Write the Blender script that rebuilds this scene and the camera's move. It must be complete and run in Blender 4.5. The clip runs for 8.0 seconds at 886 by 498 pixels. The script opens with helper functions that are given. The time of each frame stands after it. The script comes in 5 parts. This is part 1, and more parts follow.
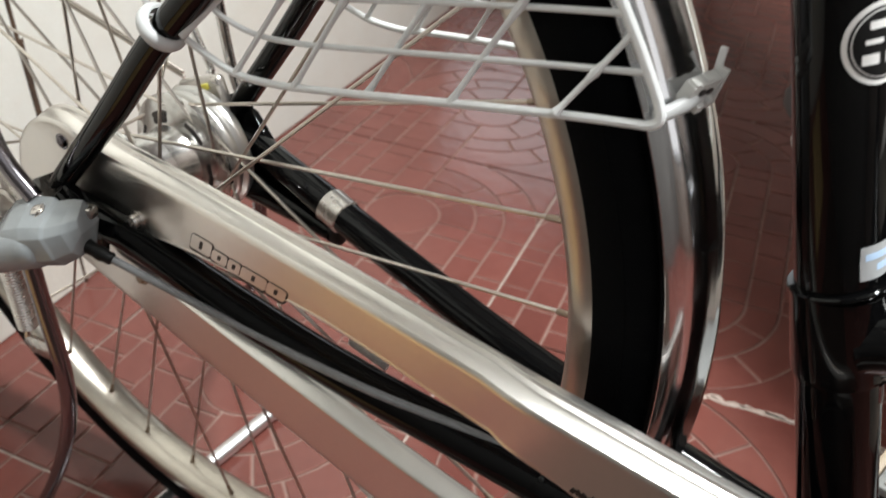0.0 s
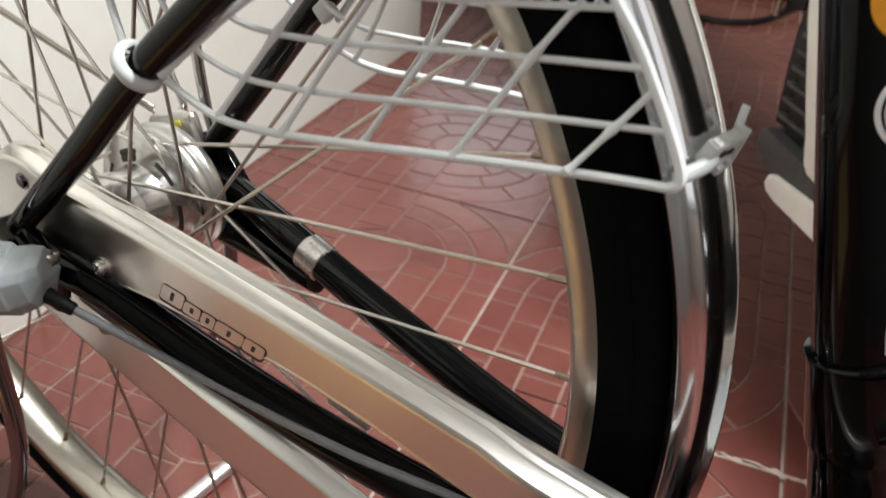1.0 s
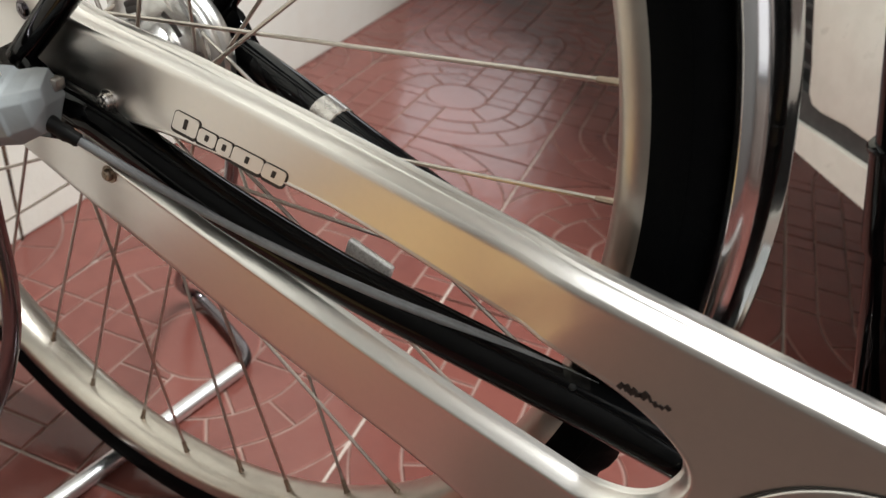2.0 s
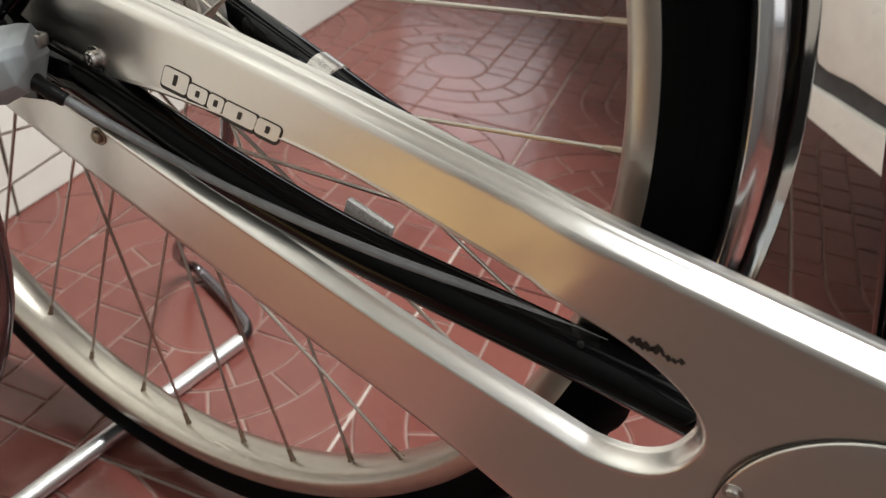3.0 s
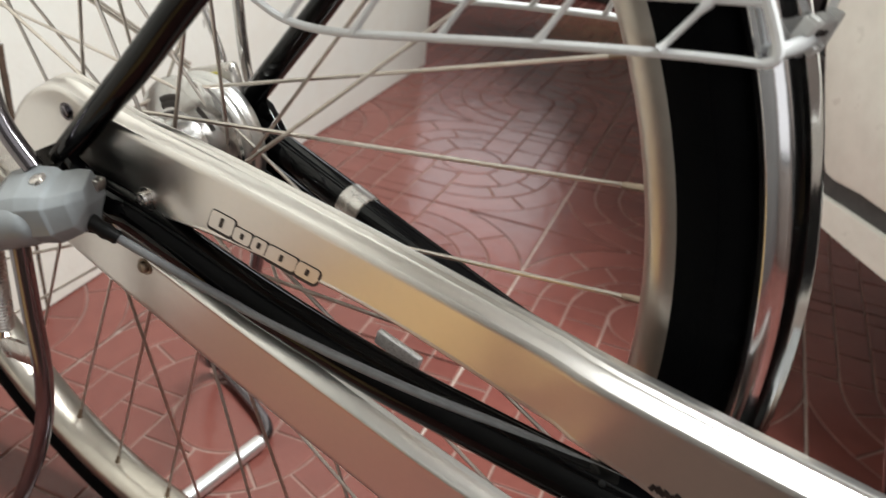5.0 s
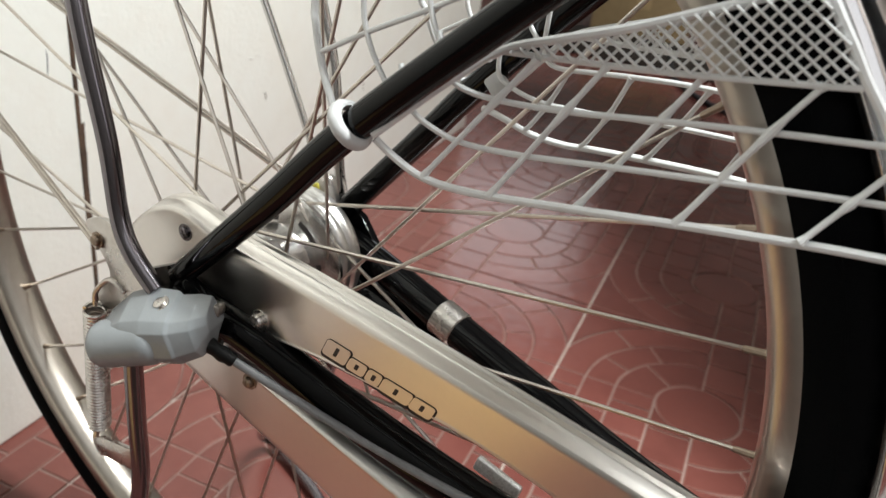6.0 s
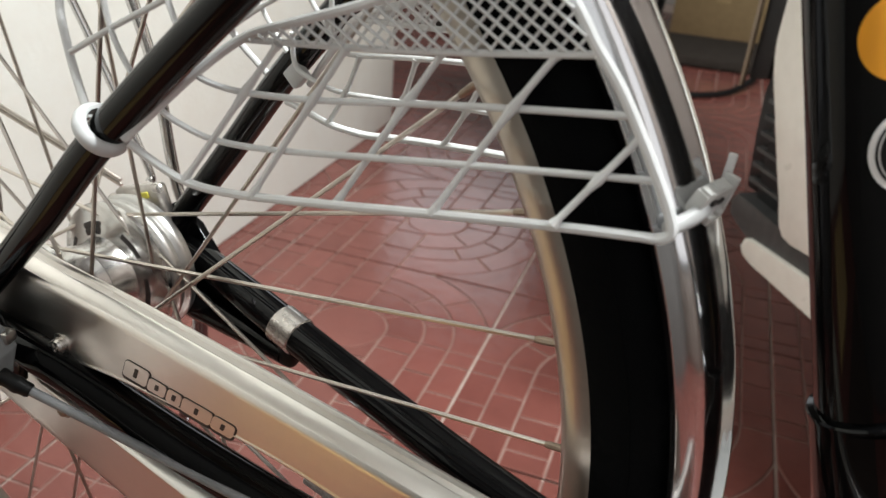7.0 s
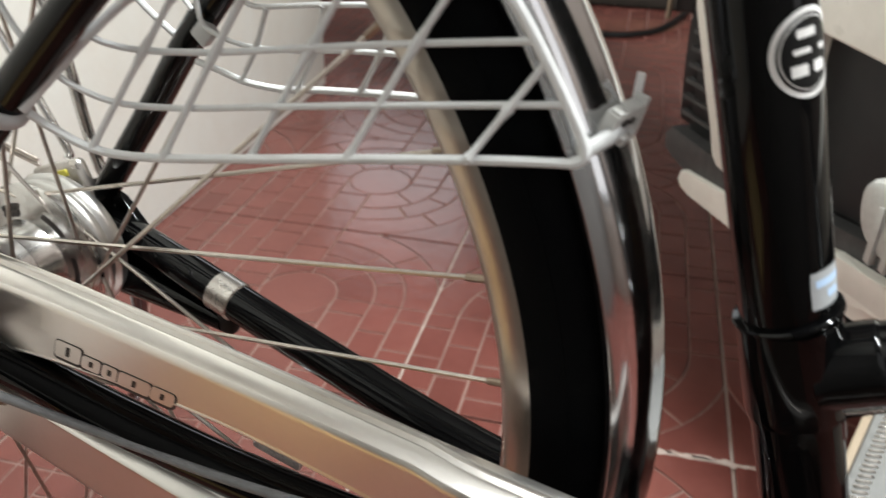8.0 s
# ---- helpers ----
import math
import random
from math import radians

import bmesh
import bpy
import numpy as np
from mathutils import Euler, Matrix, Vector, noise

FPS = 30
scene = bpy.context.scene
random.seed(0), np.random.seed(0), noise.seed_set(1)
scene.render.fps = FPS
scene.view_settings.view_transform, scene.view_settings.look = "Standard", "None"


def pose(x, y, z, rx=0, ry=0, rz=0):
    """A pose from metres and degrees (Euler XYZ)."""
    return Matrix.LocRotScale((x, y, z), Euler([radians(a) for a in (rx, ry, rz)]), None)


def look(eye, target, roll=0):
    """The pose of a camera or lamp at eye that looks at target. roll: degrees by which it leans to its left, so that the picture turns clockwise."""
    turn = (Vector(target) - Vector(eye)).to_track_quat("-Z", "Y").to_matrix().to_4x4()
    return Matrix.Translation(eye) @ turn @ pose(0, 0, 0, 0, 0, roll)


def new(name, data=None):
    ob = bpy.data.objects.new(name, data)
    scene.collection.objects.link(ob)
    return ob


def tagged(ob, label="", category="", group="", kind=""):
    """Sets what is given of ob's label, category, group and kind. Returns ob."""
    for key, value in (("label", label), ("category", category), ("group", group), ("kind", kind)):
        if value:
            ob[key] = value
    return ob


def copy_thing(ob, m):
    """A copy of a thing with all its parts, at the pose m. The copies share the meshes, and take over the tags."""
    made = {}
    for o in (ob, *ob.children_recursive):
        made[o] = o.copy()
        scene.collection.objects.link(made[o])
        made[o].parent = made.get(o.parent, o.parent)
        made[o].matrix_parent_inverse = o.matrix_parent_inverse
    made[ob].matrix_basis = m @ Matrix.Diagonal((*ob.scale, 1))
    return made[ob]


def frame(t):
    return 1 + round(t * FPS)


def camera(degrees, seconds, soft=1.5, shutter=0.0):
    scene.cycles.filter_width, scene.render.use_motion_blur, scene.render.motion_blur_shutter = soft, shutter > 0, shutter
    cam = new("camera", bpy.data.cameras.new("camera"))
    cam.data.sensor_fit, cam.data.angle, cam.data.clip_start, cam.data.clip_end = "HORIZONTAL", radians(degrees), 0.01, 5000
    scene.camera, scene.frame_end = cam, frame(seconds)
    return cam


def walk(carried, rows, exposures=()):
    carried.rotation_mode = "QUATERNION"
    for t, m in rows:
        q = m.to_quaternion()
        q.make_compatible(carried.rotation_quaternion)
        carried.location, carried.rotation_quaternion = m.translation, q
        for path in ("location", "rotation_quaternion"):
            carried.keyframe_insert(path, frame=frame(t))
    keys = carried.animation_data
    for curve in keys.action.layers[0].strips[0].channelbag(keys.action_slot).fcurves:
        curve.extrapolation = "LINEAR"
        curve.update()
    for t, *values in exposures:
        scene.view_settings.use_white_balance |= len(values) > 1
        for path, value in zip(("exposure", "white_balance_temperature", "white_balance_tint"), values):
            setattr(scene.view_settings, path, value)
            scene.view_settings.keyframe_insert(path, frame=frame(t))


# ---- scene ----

FOV = 57.50
ROWS = [
    (0.0, 0.3814, -0.2627, 0.5992, 55.01, -2.10, 34.09),
    (0.5, 0.3758, -0.2557, 0.6053, 56.68, -3.45, 32.93),
    (1.0, 0.3563, -0.2502, 0.5961, 57.19, -4.32, 32.17),
    (1.5, 0.3551, -0.2735, 0.5480, 56.31, -5.17, 31.09),
    (2.0, 0.3537, -0.2788, 0.5246, 56.68, -6.17, 31.39),
    (3.3, 0.3519, -0.2731, 0.5103, 54.89, -5.01, 30.71),
    (3.5, 0.3560, -0.2736, 0.5177, 55.17, -4.71, 30.59),
    (4.0, 0.3543, -0.2661, 0.5320, 56.43, -4.28, 30.34),
    (5.3, 0.3327, -0.2866, 0.5549, 61.06, -5.93, 32.81),
    (5.5, 0.3167, -0.2898, 0.5648, 61.47, -6.26, 33.38),
    (6.0, 0.2979, -0.2990, 0.5850, 62.88, -6.66, 33.84),
    (6.5, 0.3340, -0.2616, 0.5888, 62.99, -5.23, 31.88),
    (7.0, 0.3504, -0.2421, 0.5838, 62.79, -3.97, 29.95),
    (7.5, 0.3461, -0.2408, 0.5820, 61.93, -2.58, 27.60),
    (8.0, 0.3604, -0.2386, 0.5778, 60.24, -1.09, 24.61),
]
EXPO = [(0.0, -0.02), (2.0, 0.04), (4.0, 0.04), (5.5, 0.04), (6.5, -0.04), (8.0, 0.0)]
cam = camera(FOV, 8.0, soft=1.35, shutter=0.5)
cam.data.dof.use_dof, cam.data.dof.focus_distance, cam.data.dof.aperture_fstop = True, 0.37, 14
walk(cam, [(t, pose(x, y, z, rx, ry, rz)) for t, x, y, z, rx, ry, rz in ROWS], exposures=EXPO)

AX = 0.348          # height of the rear axle
PHASE = radians(15.05 - 130)

# ---- world and lamps ----
world = bpy.data.worlds.new("dim_room")
scene.world = world
world.use_nodes = True
wn = world.node_tree.nodes
wn["Background"].inputs[0].default_value = (0.95, 0.97, 1.0, 1)
wn["Background"].inputs[1].default_value = 0.01


def area_lamp(name, place, target, sx, sy, watts, colour, spread=180):
    data = bpy.data.lights.new(name, "AREA")
    data.shape, data.size, data.size_y, data.energy, data.color = "RECTANGLE", sx, sy, watts, colour
    data.spread = radians(spread)
    ob = new(name, data)
    ob.matrix_world = look(place, target)
    return ob


TUBE = pose(1.045, 0.392, 2.42, 0, 0, -100)     # the ceiling tube runs beside the scooter
area_lamp("tube_light", (0, 0, 0), (0, 0, -1), 0.13, 1.2, 122, (0.95, 0.985, 0.972), 170).matrix_world = TUBE
# two unseen area lamps, added as soft fill from the near and front sides
area_lamp("near_fill_lamp", (1.055, -0.805, 1.60), (1.055 - 0.187, -0.805 + 0.982, 1.40), 1.2, 1.2, 4.5, (0.97, 0.98, 0.98))
area_lamp("front_fill_lamp", (1.965, -0.280, 1.25), (1.965 - 0.982, -0.280 - 0.187, 1.15), 0.55, 1.5, 3.2, (0.99, 0.98, 0.98))
area_lamp("far_window_daylight", (-0.785 * 0.9824 - 0.187 * 3.41, -0.785 * 0.187 + 0.9824 * 3.41, 1.325), (-0.785 * 0.9824 - 0.187 * 2.41, -0.785 * 0.187 + 0.9824 * 2.41, 1.325), 0.77, 0.75, 4.2, (0.92, 0.97, 1.0))



# ---- materials ----
def material(name, base, rough=0.5, metal=0.0, grain=None, stain=None, bump=None, coat=0.0, spread=0.0, aniso=0.0, spec=0.5, island=0.0):
    """grain, stain: (scale, colour, amount); bump: (scale, height in metres)."""
    m = bpy.data.materials.new(name)
    m.use_nodes = True
    nt = m.node_tree
    bs = nt.nodes["Principled BSDF"]
    bs.inputs["Roughness"].default_value = rough
    bs.inputs["Metallic"].default_value = metal
    bs.inputs["Specular IOR Level"].default_value = spec
    bs.inputs["Coat Weight"].default_value = coat
    bs.inputs["Anisotropic"].default_value = aniso
    tc = nt.nodes.new("ShaderNodeTexCoord")
    rgb = nt.nodes.new("ShaderNodeRGB")
    rgb.outputs[0].default_value = (*base, 1)
    out = rgb.outputs[0]
    if spread:
        info = nt.nodes.new("ShaderNodeObjectInfo")
        hsv = nt.nodes.new("ShaderNodeHueSaturation")
        mr = nt.nodes.new("ShaderNodeMapRange")
        mr.inputs[3].default_value, mr.inputs[4].default_value = 1 - spread, 1 + spread
        nt.links.new(info.outputs["Random"], mr.inputs[0])
        nt.links.new(mr.outputs[0], hsv.inputs["Value"])
        nt.links.new(out, hsv.inputs["Color"])
        out = hsv.outputs[0]
    if island:
        geo = nt.nodes.new("ShaderNodeNewGeometry")
        hsv = nt.nodes.new("ShaderNodeHueSaturation")
        mr = nt.nodes.new("ShaderNodeMapRange")
        mr.inputs[3].default_value, mr.inputs[4].default_value = 1 - island, 1 + island
        nt.links.new(geo.outputs["Random Per Island"], mr.inputs[0])
        nt.links.new(mr.outputs[0], hsv.inputs["Value"])
        nt.links.new(out, hsv.inputs["Color"])
        out = hsv.outputs[0]
    for k, layer in enumerate((grain, stain)):
        if not layer:
            continue
        scale, colour, amount = layer
        n = nt.nodes.new("ShaderNodeTexNoise")
        n.inputs["Scale"].default_value = scale
        n.inputs["Detail"].default_value = 6
        n.inputs["Roughness"].default_value = 0.6
        nt.links.new(tc.outputs["Object"], n.inputs["Vector"])
        ramp = nt.nodes.new("ShaderNodeMapRange")
        ramp.inputs[1].default_value, ramp.inputs[2].default_value = 0.42, 0.72
        ramp.inputs[3].default_value, ramp.inputs[4].default_value = 0, amount
        nt.links.new(n.outputs["Fac"], ramp.inputs[0])
        mx = nt.nodes.new("ShaderNodeMixRGB")
        mx.inputs[2].default_value = (*colour, 1)
        nt.links.new(ramp.outputs[0], mx.inputs[0])
        nt.links.new(out, mx.inputs[1])
        out = mx.outputs[0]
        if k == 1:
            rr = nt.nodes.new("ShaderNodeMapRange")
            rr.inputs[3].default_value, rr.inputs[4].default_value = rough * 0.85, min(1, rough * 1.45)
            nt.links.new(n.outputs["Fac"], rr.inputs[0])
            nt.links.new(rr.outputs[0], bs.inputs["Roughness"])
    nt.links.new(out, bs.inputs["Base Color"])
    if bump:
        n = nt.nodes.new("ShaderNodeTexNoise")
        n.inputs["Scale"].default_value = bump[0]
        n.inputs["Detail"].default_value = 5
        nt.links.new(tc.outputs["Object"], n.inputs["Vector"])
        b = nt.nodes.new("ShaderNodeBump")
        b.inputs["Distance"].default_value = bump[1]
        nt.links.new(n.outputs["Fac"], b.inputs["Height"])
        nt.links.new(b.outputs[0], bs.inputs["Normal"])
    return m


TILE = material("red_glazed_tile", (0.131, 0.042, 0.034), 0.17, spec=0.50, island=0.14, grain=(26, (0.098, 0.029, 0.024), 0.55),
                stain=(7, (0.19, 0.066, 0.052), 0.45), bump=(55, 0.0006), spread=0.10)
TILEEDGE = material("worn_tile_edge", (0.170, 0.066, 0.054), 0.62, spec=0.2, grain=(30, (0.11, 0.036, 0.028), 0.7), stain=(5, (0.22, 0.10, 0.08), 0.6))
GROUT = material("dusty_grout", (0.185, 0.105, 0.088), 0.9, grain=(30, (0.115, 0.052, 0.042), 0.9), stain=(4, (0.32, 0.235, 0.20), 0.75), bump=(300, 0.0004))
JOINT = material("pale_cement", (0.36, 0.28, 0.24), 0.95, grain=(60, (0.30, 0.20, 0.16), 0.7), stain=(60, (0.50, 0.44, 0.40), 0.8), bump=(400, 0.0008))
WALL = material("cream_wall_paint", (0.805, 0.815, 0.765), 0.62, grain=(2.2, (0.78, 0.73, 0.64), 0.6), stain=(22, (0.70, 0.65, 0.57), 0.25), bump=(160, 0.0005))
FRONTWALL = material("brown_wall_paint", (0.20, 0.165, 0.145), 0.6, grain=(2.5, (0.15, 0.125, 0.11), 0.6), stain=(15, (0.24, 0.20, 0.18), 0.4), bump=(120, 0.0006))
FARWALL = material("grey_wall_paint", (0.27, 0.245, 0.23), 0.6, grain=(2.5, (0.21, 0.19, 0.175), 0.6), stain=(15, (0.32, 0.30, 0.28), 0.4), bump=(120, 0.0006))
WOODWALL = material("dark_grey_wall_paint", (0.14, 0.135, 0.13), 0.6, grain=(9, (0.10, 0.096, 0.092), 0.6), stain=(30, (0.17, 0.165, 0.16), 0.4))
PEDALGREY = material("scuffed_grey_pedal", (0.15, 0.15, 0.145), 0.42, grain=(40, (0.09, 0.09, 0.09), 0.5), stain=(180, (0.19, 0.19, 0.185), 0.5))
# tan metal of the bracket; on the pedal it paints a reflection
TANSHEEN = material("tan_metal_and_edge_reflection", (0.27, 0.215, 0.155), 0.45, grain=(60, (0.20, 0.155, 0.11), 0.5))
SHADESHEET = material("dark_shade_sheet", (0.048, 0.027, 0.019), 0.9, grain=(60, (0.032, 0.017, 0.012), 0.7), stain=(8, (0.066, 0.039, 0.028), 0.5))
TANSTANDIN = material("tan_reflection_source", (0.47, 0.31, 0.13), 0.5, grain=(9, (0.40, 0.25, 0.085), 0.6), stain=(30, (0.52, 0.36, 0.16), 0.4))
CEIL = material("white_ceiling_paint", (0.78, 0.77, 0.74), 0.8, grain=(4, (0.7, 0.69, 0.66), 0.4), bump=(150, 0.0004))
BLACK = material("gloss_black_paint", (0.0012, 0.0012, 0.0014), 0.06, spec=0.22, grain=(30, (0.003, 0.003, 0.003), 0.5), stain=(90, (0.004, 0.004, 0.004), 0.3))
TYRE = material("black_tyre_rubber", (0.0010, 0.0013, 0.0017), 0.55, spec=0.045, grain=(60, (0.0020, 0.0022, 0.0025), 0.6), stain=(14, (0.0025, 0.0025, 0.0025), 0.4), bump=(420, 0.0003))
MUDCHROME = material("aged_chrome", (0.62, 0.625, 0.64), 0.10, 1.0, grain=(160, (0.62, 0.62, 0.625), 0.4), stain=(40, (0.55, 0.545, 0.535), 0.3), bump=(14, 0.0003))
CHROME = material("polished_chrome", (0.68, 0.675, 0.67), 0.055, 1.0, stain=(40, (0.56, 0.55, 0.535), 0.25), bump=(14, 0.0003))
STEEL = material("zinc_steel", (0.60, 0.57, 0.54), 0.24, 1.0, grain=(160, (0.42, 0.38, 0.35), 0.5), stain=(30, (0.5, 0.46, 0.42), 0.4), bump=(300, 0.0001))
DARKSTEEL = material("dark_chrome_rod", (0.20, 0.185, 0.20), 0.14, 1.0, stain=(50, (0.15, 0.135, 0.145), 0.4))
HUB = material("polished_hub_steel", (0.60, 0.59, 0.58), 0.17, 1.0, grain=(160, (0.5, 0.48, 0.46), 0.4), stain=(30, (0.58, 0.56, 0.54), 0.4), bump=(60, 0.0002))
DRUM = material("dull_pressed_steel", (0.54, 0.53, 0.515), 0.30, 1.0, grain=(120, (0.48, 0.46, 0.43), 0.5), stain=(35, (0.56, 0.54, 0.51), 0.4), bump=(90, 0.0002))
BARMETAL = material("bright_zinc_bar", (0.86, 0.87, 0.89), 0.30, 1.0, grain=(90, (0.78, 0.78, 0.79), 0.5), stain=(20, (0.66, 0.62, 0.58), 0.3), bump=(300, 0.0001))
RIM = material("brushed_aluminium_rim", (0.55, 0.505, 0.445), 0.27, 1.0, grain=(80, (0.44, 0.40, 0.355), 0.5), stain=(12, (0.44, 0.40, 0.35), 0.5), bump=(300, 0.00008))
SPOKE = material("stainless_spoke", (0.58, 0.53, 0.48), 0.28, 1.0, grain=(120, (0.42, 0.37, 0.33), 0.5))
NIPPLE = material("dull_brass_nipple", (0.34, 0.27, 0.21), 0.38, 1.0, grain=(300, (0.22, 0.17, 0.13), 0.6))
CASE = material("satin_silver_alloy", (0.77, 0.735, 0.70), 0.29, 1.0, grain=(240, (0.71, 0.69, 0.66), 0.3), bump=(900, 0.00002), aniso=0.2)
WHITEWIRE = material("white_coated_wire", (0.70, 0.71, 0.71), 0.32, grain=(120, (0.62, 0.63, 0.63), 0.5), stain=(35, (0.55, 0.54, 0.53), 0.4), bump=(500, 0.00008))
CLAMPGREY = material("grey_strap_plastic", (0.62, 0.62, 0.60), 0.40, grain=(140, (0.54, 0.54, 0.52), 0.5), stain=(60, (0.44, 0.43, 0.41), 0.5), bump=(300, 0.0001))
WHITEPLASTIC = material("white_plastic", (0.56, 0.57, 0.575), 0.35, grain=(140, (0.50, 0.51, 0.51), 0.4), stain=(60, (0.29, 0.28, 0.27), 0.4), bump=(300, 0.0001))
GREYPLASTIC = material("grey_plastic", (0.225, 0.240, 0.250), 0.20, grain=(90, (0.19, 0.203, 0.212), 0.5), stain=(25, (0.24, 0.255, 0.263), 0.4), bump=(500, 0.00006))
CABLE = material("silver_grey_cable", (0.19, 0.193, 0.20), 0.36, grain=(150, (0.10, 0.10, 0.105), 0.5))
RUBBER = material("black_rubber", (0.006, 0.006, 0.006), 0.42, spec=0.18, grain=(90, (0.012, 0.012, 0.012), 0.5))
# print and seams; also the shade painted in slots and holes
INKSHADE = material("dark_ink_and_hole_shade", (0.020, 0.014, 0.012), 0.5)
REFLECTOR = material("clear_reflector", (0.88, 0.87, 0.85), 0.25, 0.0, grain=(900, (0.50, 0.48, 0.46), 0.9), bump=(1400, 0.0006))
ORANGE = material("orange_sticker", (0.85, 0.36, 0.02), 0.4, grain=(60, (0.75, 0.30, 0.02), 0.4))
STICKERWHITE = material("white_sticker_print", (0.75, 0.74, 0.73), 0.4)
STICKERGREY = material("grey_sticker_print", (0.36, 0.37, 0.38), 0.4)
STICKERBLUE = material("pale_blue_print", (0.45, 0.60, 0.80), 0.4)
SCOOTERWHITE = material("ivory_scooter_paint", (0.88, 0.86, 0.80), 0.26, coat=0.3, grain=(5, (0.78, 0.75, 0.69), 0.4), stain=(40, (0.6, 0.57, 0.51), 0.2))
SCOOTERGREY = material("dark_grey_plastic", (0.042, 0.042, 0.043), 0.5, grain=(70, (0.085, 0.085, 0.084), 0.6), bump=(500, 0.0002))
SCOOTERBLACK = material("matt_black_plastic", (0.007, 0.007, 0.008), 0.42, spec=0.35, grain=(60, (0.014, 0.014, 0.014), 0.5))
CARD = material("brown_cardboard", (0.20, 0.135, 0.065), 0.85, grain=(40, (0.15, 0.10, 0.045), 0.6), bump=(200, 0.0005))
LENS = material("frosted_lamp_lens", (0.52, 0.52, 0.50), 0.3, grain=(200, (0.4, 0.4, 0.38), 0.5))
GLOW = bpy.data.materials.new("lit_tube")
GLOW.use_nodes = True
GLOW.node_tree.nodes["Principled BSDF"].inputs["Emission Color"].default_value = (0.88, 0.98, 1.0, 1)
GLOW.node_tree.nodes["Principled BSDF"].inputs["Emission Strength"].default_value = 70


# ---- mesh helpers ----
def finish(name, bm, mat, smooth=True):
    bmesh.ops.recalc_face_normals(bm, faces=bm.faces[:])
    me = bpy.data.meshes.new(name)
    bm.to_mesh(me)
    bm.free()
    for one in (mat if isinstance(mat, (list, tuple)) else [mat]):
        me.materials.append(one)
    if smooth:
        me.polygons.foreach_set("use_smooth", [True] * len(me.polygons))
        me.set_sharp_from_angle(angle=radians(38))
    return me


def part(name, bm, mat, parent=None, label="", smooth=True):
    ob = new(name, finish(name, bm, mat, smooth))
    ob.parent = parent
    if label:
        ob["label"] = label
    return ob


def thing(name, place, label, category, group="", kind=""):
    ob = new(name)
    ob.location = place
    return tagged(ob, label, category, group, kind)


def curve(points, steps=8, closed=False):
    """A smooth run of points through the given ones."""
    p = [Vector(q) for q in points]
    n, out = len(p), []
    for i in range(n if closed else n - 1):
        a, b, c, d = [p[k % n] if closed else p[min(max(k, 0), n - 1)] for k in (i - 1, i, i + 1, i + 2)]
        for s in range(steps):
            t = s / steps
            out.append(0.5 * ((2 * b) + (c - a) * t + (2 * a - 5 * b + 4 * c - d) * t * t + (3 * b - a - 3 * c + d) * t ** 3))
    if not closed:
        out.append(p[-1])
    return out


def tube(bm, pts, radius, sides=10, closed=False, caps=True, flat=1.0):
    """A round bar along the points; radius: one number or one for each point."""
    n = len(pts)
    rings, up = [], None
    for i, p in enumerate(pts):
        a, b = (pts[(i - 1) % n], pts[(i + 1) % n]) if closed else (pts[max(i - 1, 0)], pts[min(i + 1, n - 1)])
        d = (Vector(b) - Vector(a)).normalized()
        if up is None:
            up = Vector((0, 1, 0)) if abs(d.y) < 0.9 else Vector((0, 0, 1))
        up = (up - d * up.dot(d)).normalized()
        side = d.cross(up)
        r = radius[i] if isinstance(radius, (list, tuple)) else radius
        rings.append([bm.verts.new(Vector(p) + r * (math.cos(2 * math.pi * k / sides) * up * flat + math.sin(2 * math.pi * k / sides) * side))
                      for k in range(sides)])
    for i in range(n if closed else n - 1):
        a, b = rings[i], rings[(i + 1) % n]
        for k in range(sides):
            bm.faces.new((a[k], a[(k + 1) % sides], b[(k + 1) % sides], b[k]))
    if caps and not closed:
        bm.faces.new(rings[0])
        bm.faces.new(rings[-1][::-1])
    return bm


def bar(pts, radius, sides=10, steps=8, closed=False, flat=1.0):
    return tube(bmesh.new(), curve(pts, steps, closed) if steps > 1 else [Vector(p) for p in pts], radius, sides, closed, True, flat)


def lathe(bm, profile, centre, axis="y", sides=40, start=0.0, sweep=2 * math.pi, closed_profile=False):
    """Turns (radius, along) points round the axle direction."""
    whole = abs(sweep - 2 * math.pi) < 1e-6
    rings = []
    for k in range(sides if whole else sides + 1):
        a = start + sweep * k / sides
        ring = []
        for r, y in profile:
            if axis == "y":
                q = Vector((r * math.cos(a), y, r * math.sin(a)))
            elif axis == "z":
                q = Vector((r * math.cos(a), r * math.sin(a), y))
            else:
                q = Vector((y, r * math.cos(a), r * math.sin(a)))
            ring.append(bm.verts.new(Vector(centre) + q))
        rings.append(ring)
    m = len(profile)
    for k in range(sides):
        a, b = rings[k], rings[(k + 1) % len(rings)]
        for j in range(m if closed_profile else m - 1):
            bm.faces.new((a[j], a[(j + 1) % m], b[(j + 1) % m], b[j]))
    return bm


def block(bm, centre, size, turn=None, bevel=0.0, segments=2):
    made = bmesh.ops.create_cube(bm, size=1, matrix=Matrix.Translation(centre) @ (turn or Matrix()) @ Matrix.Diagonal((*size, 1)))
    if bevel:
        edges = list({e for v in made["verts"] for e in v.link_edges})
        bmesh.ops.bevel(bm, geom=edges, offset=bevel, segments=segments, profile=0.5, affect="EDGES")
    return bm


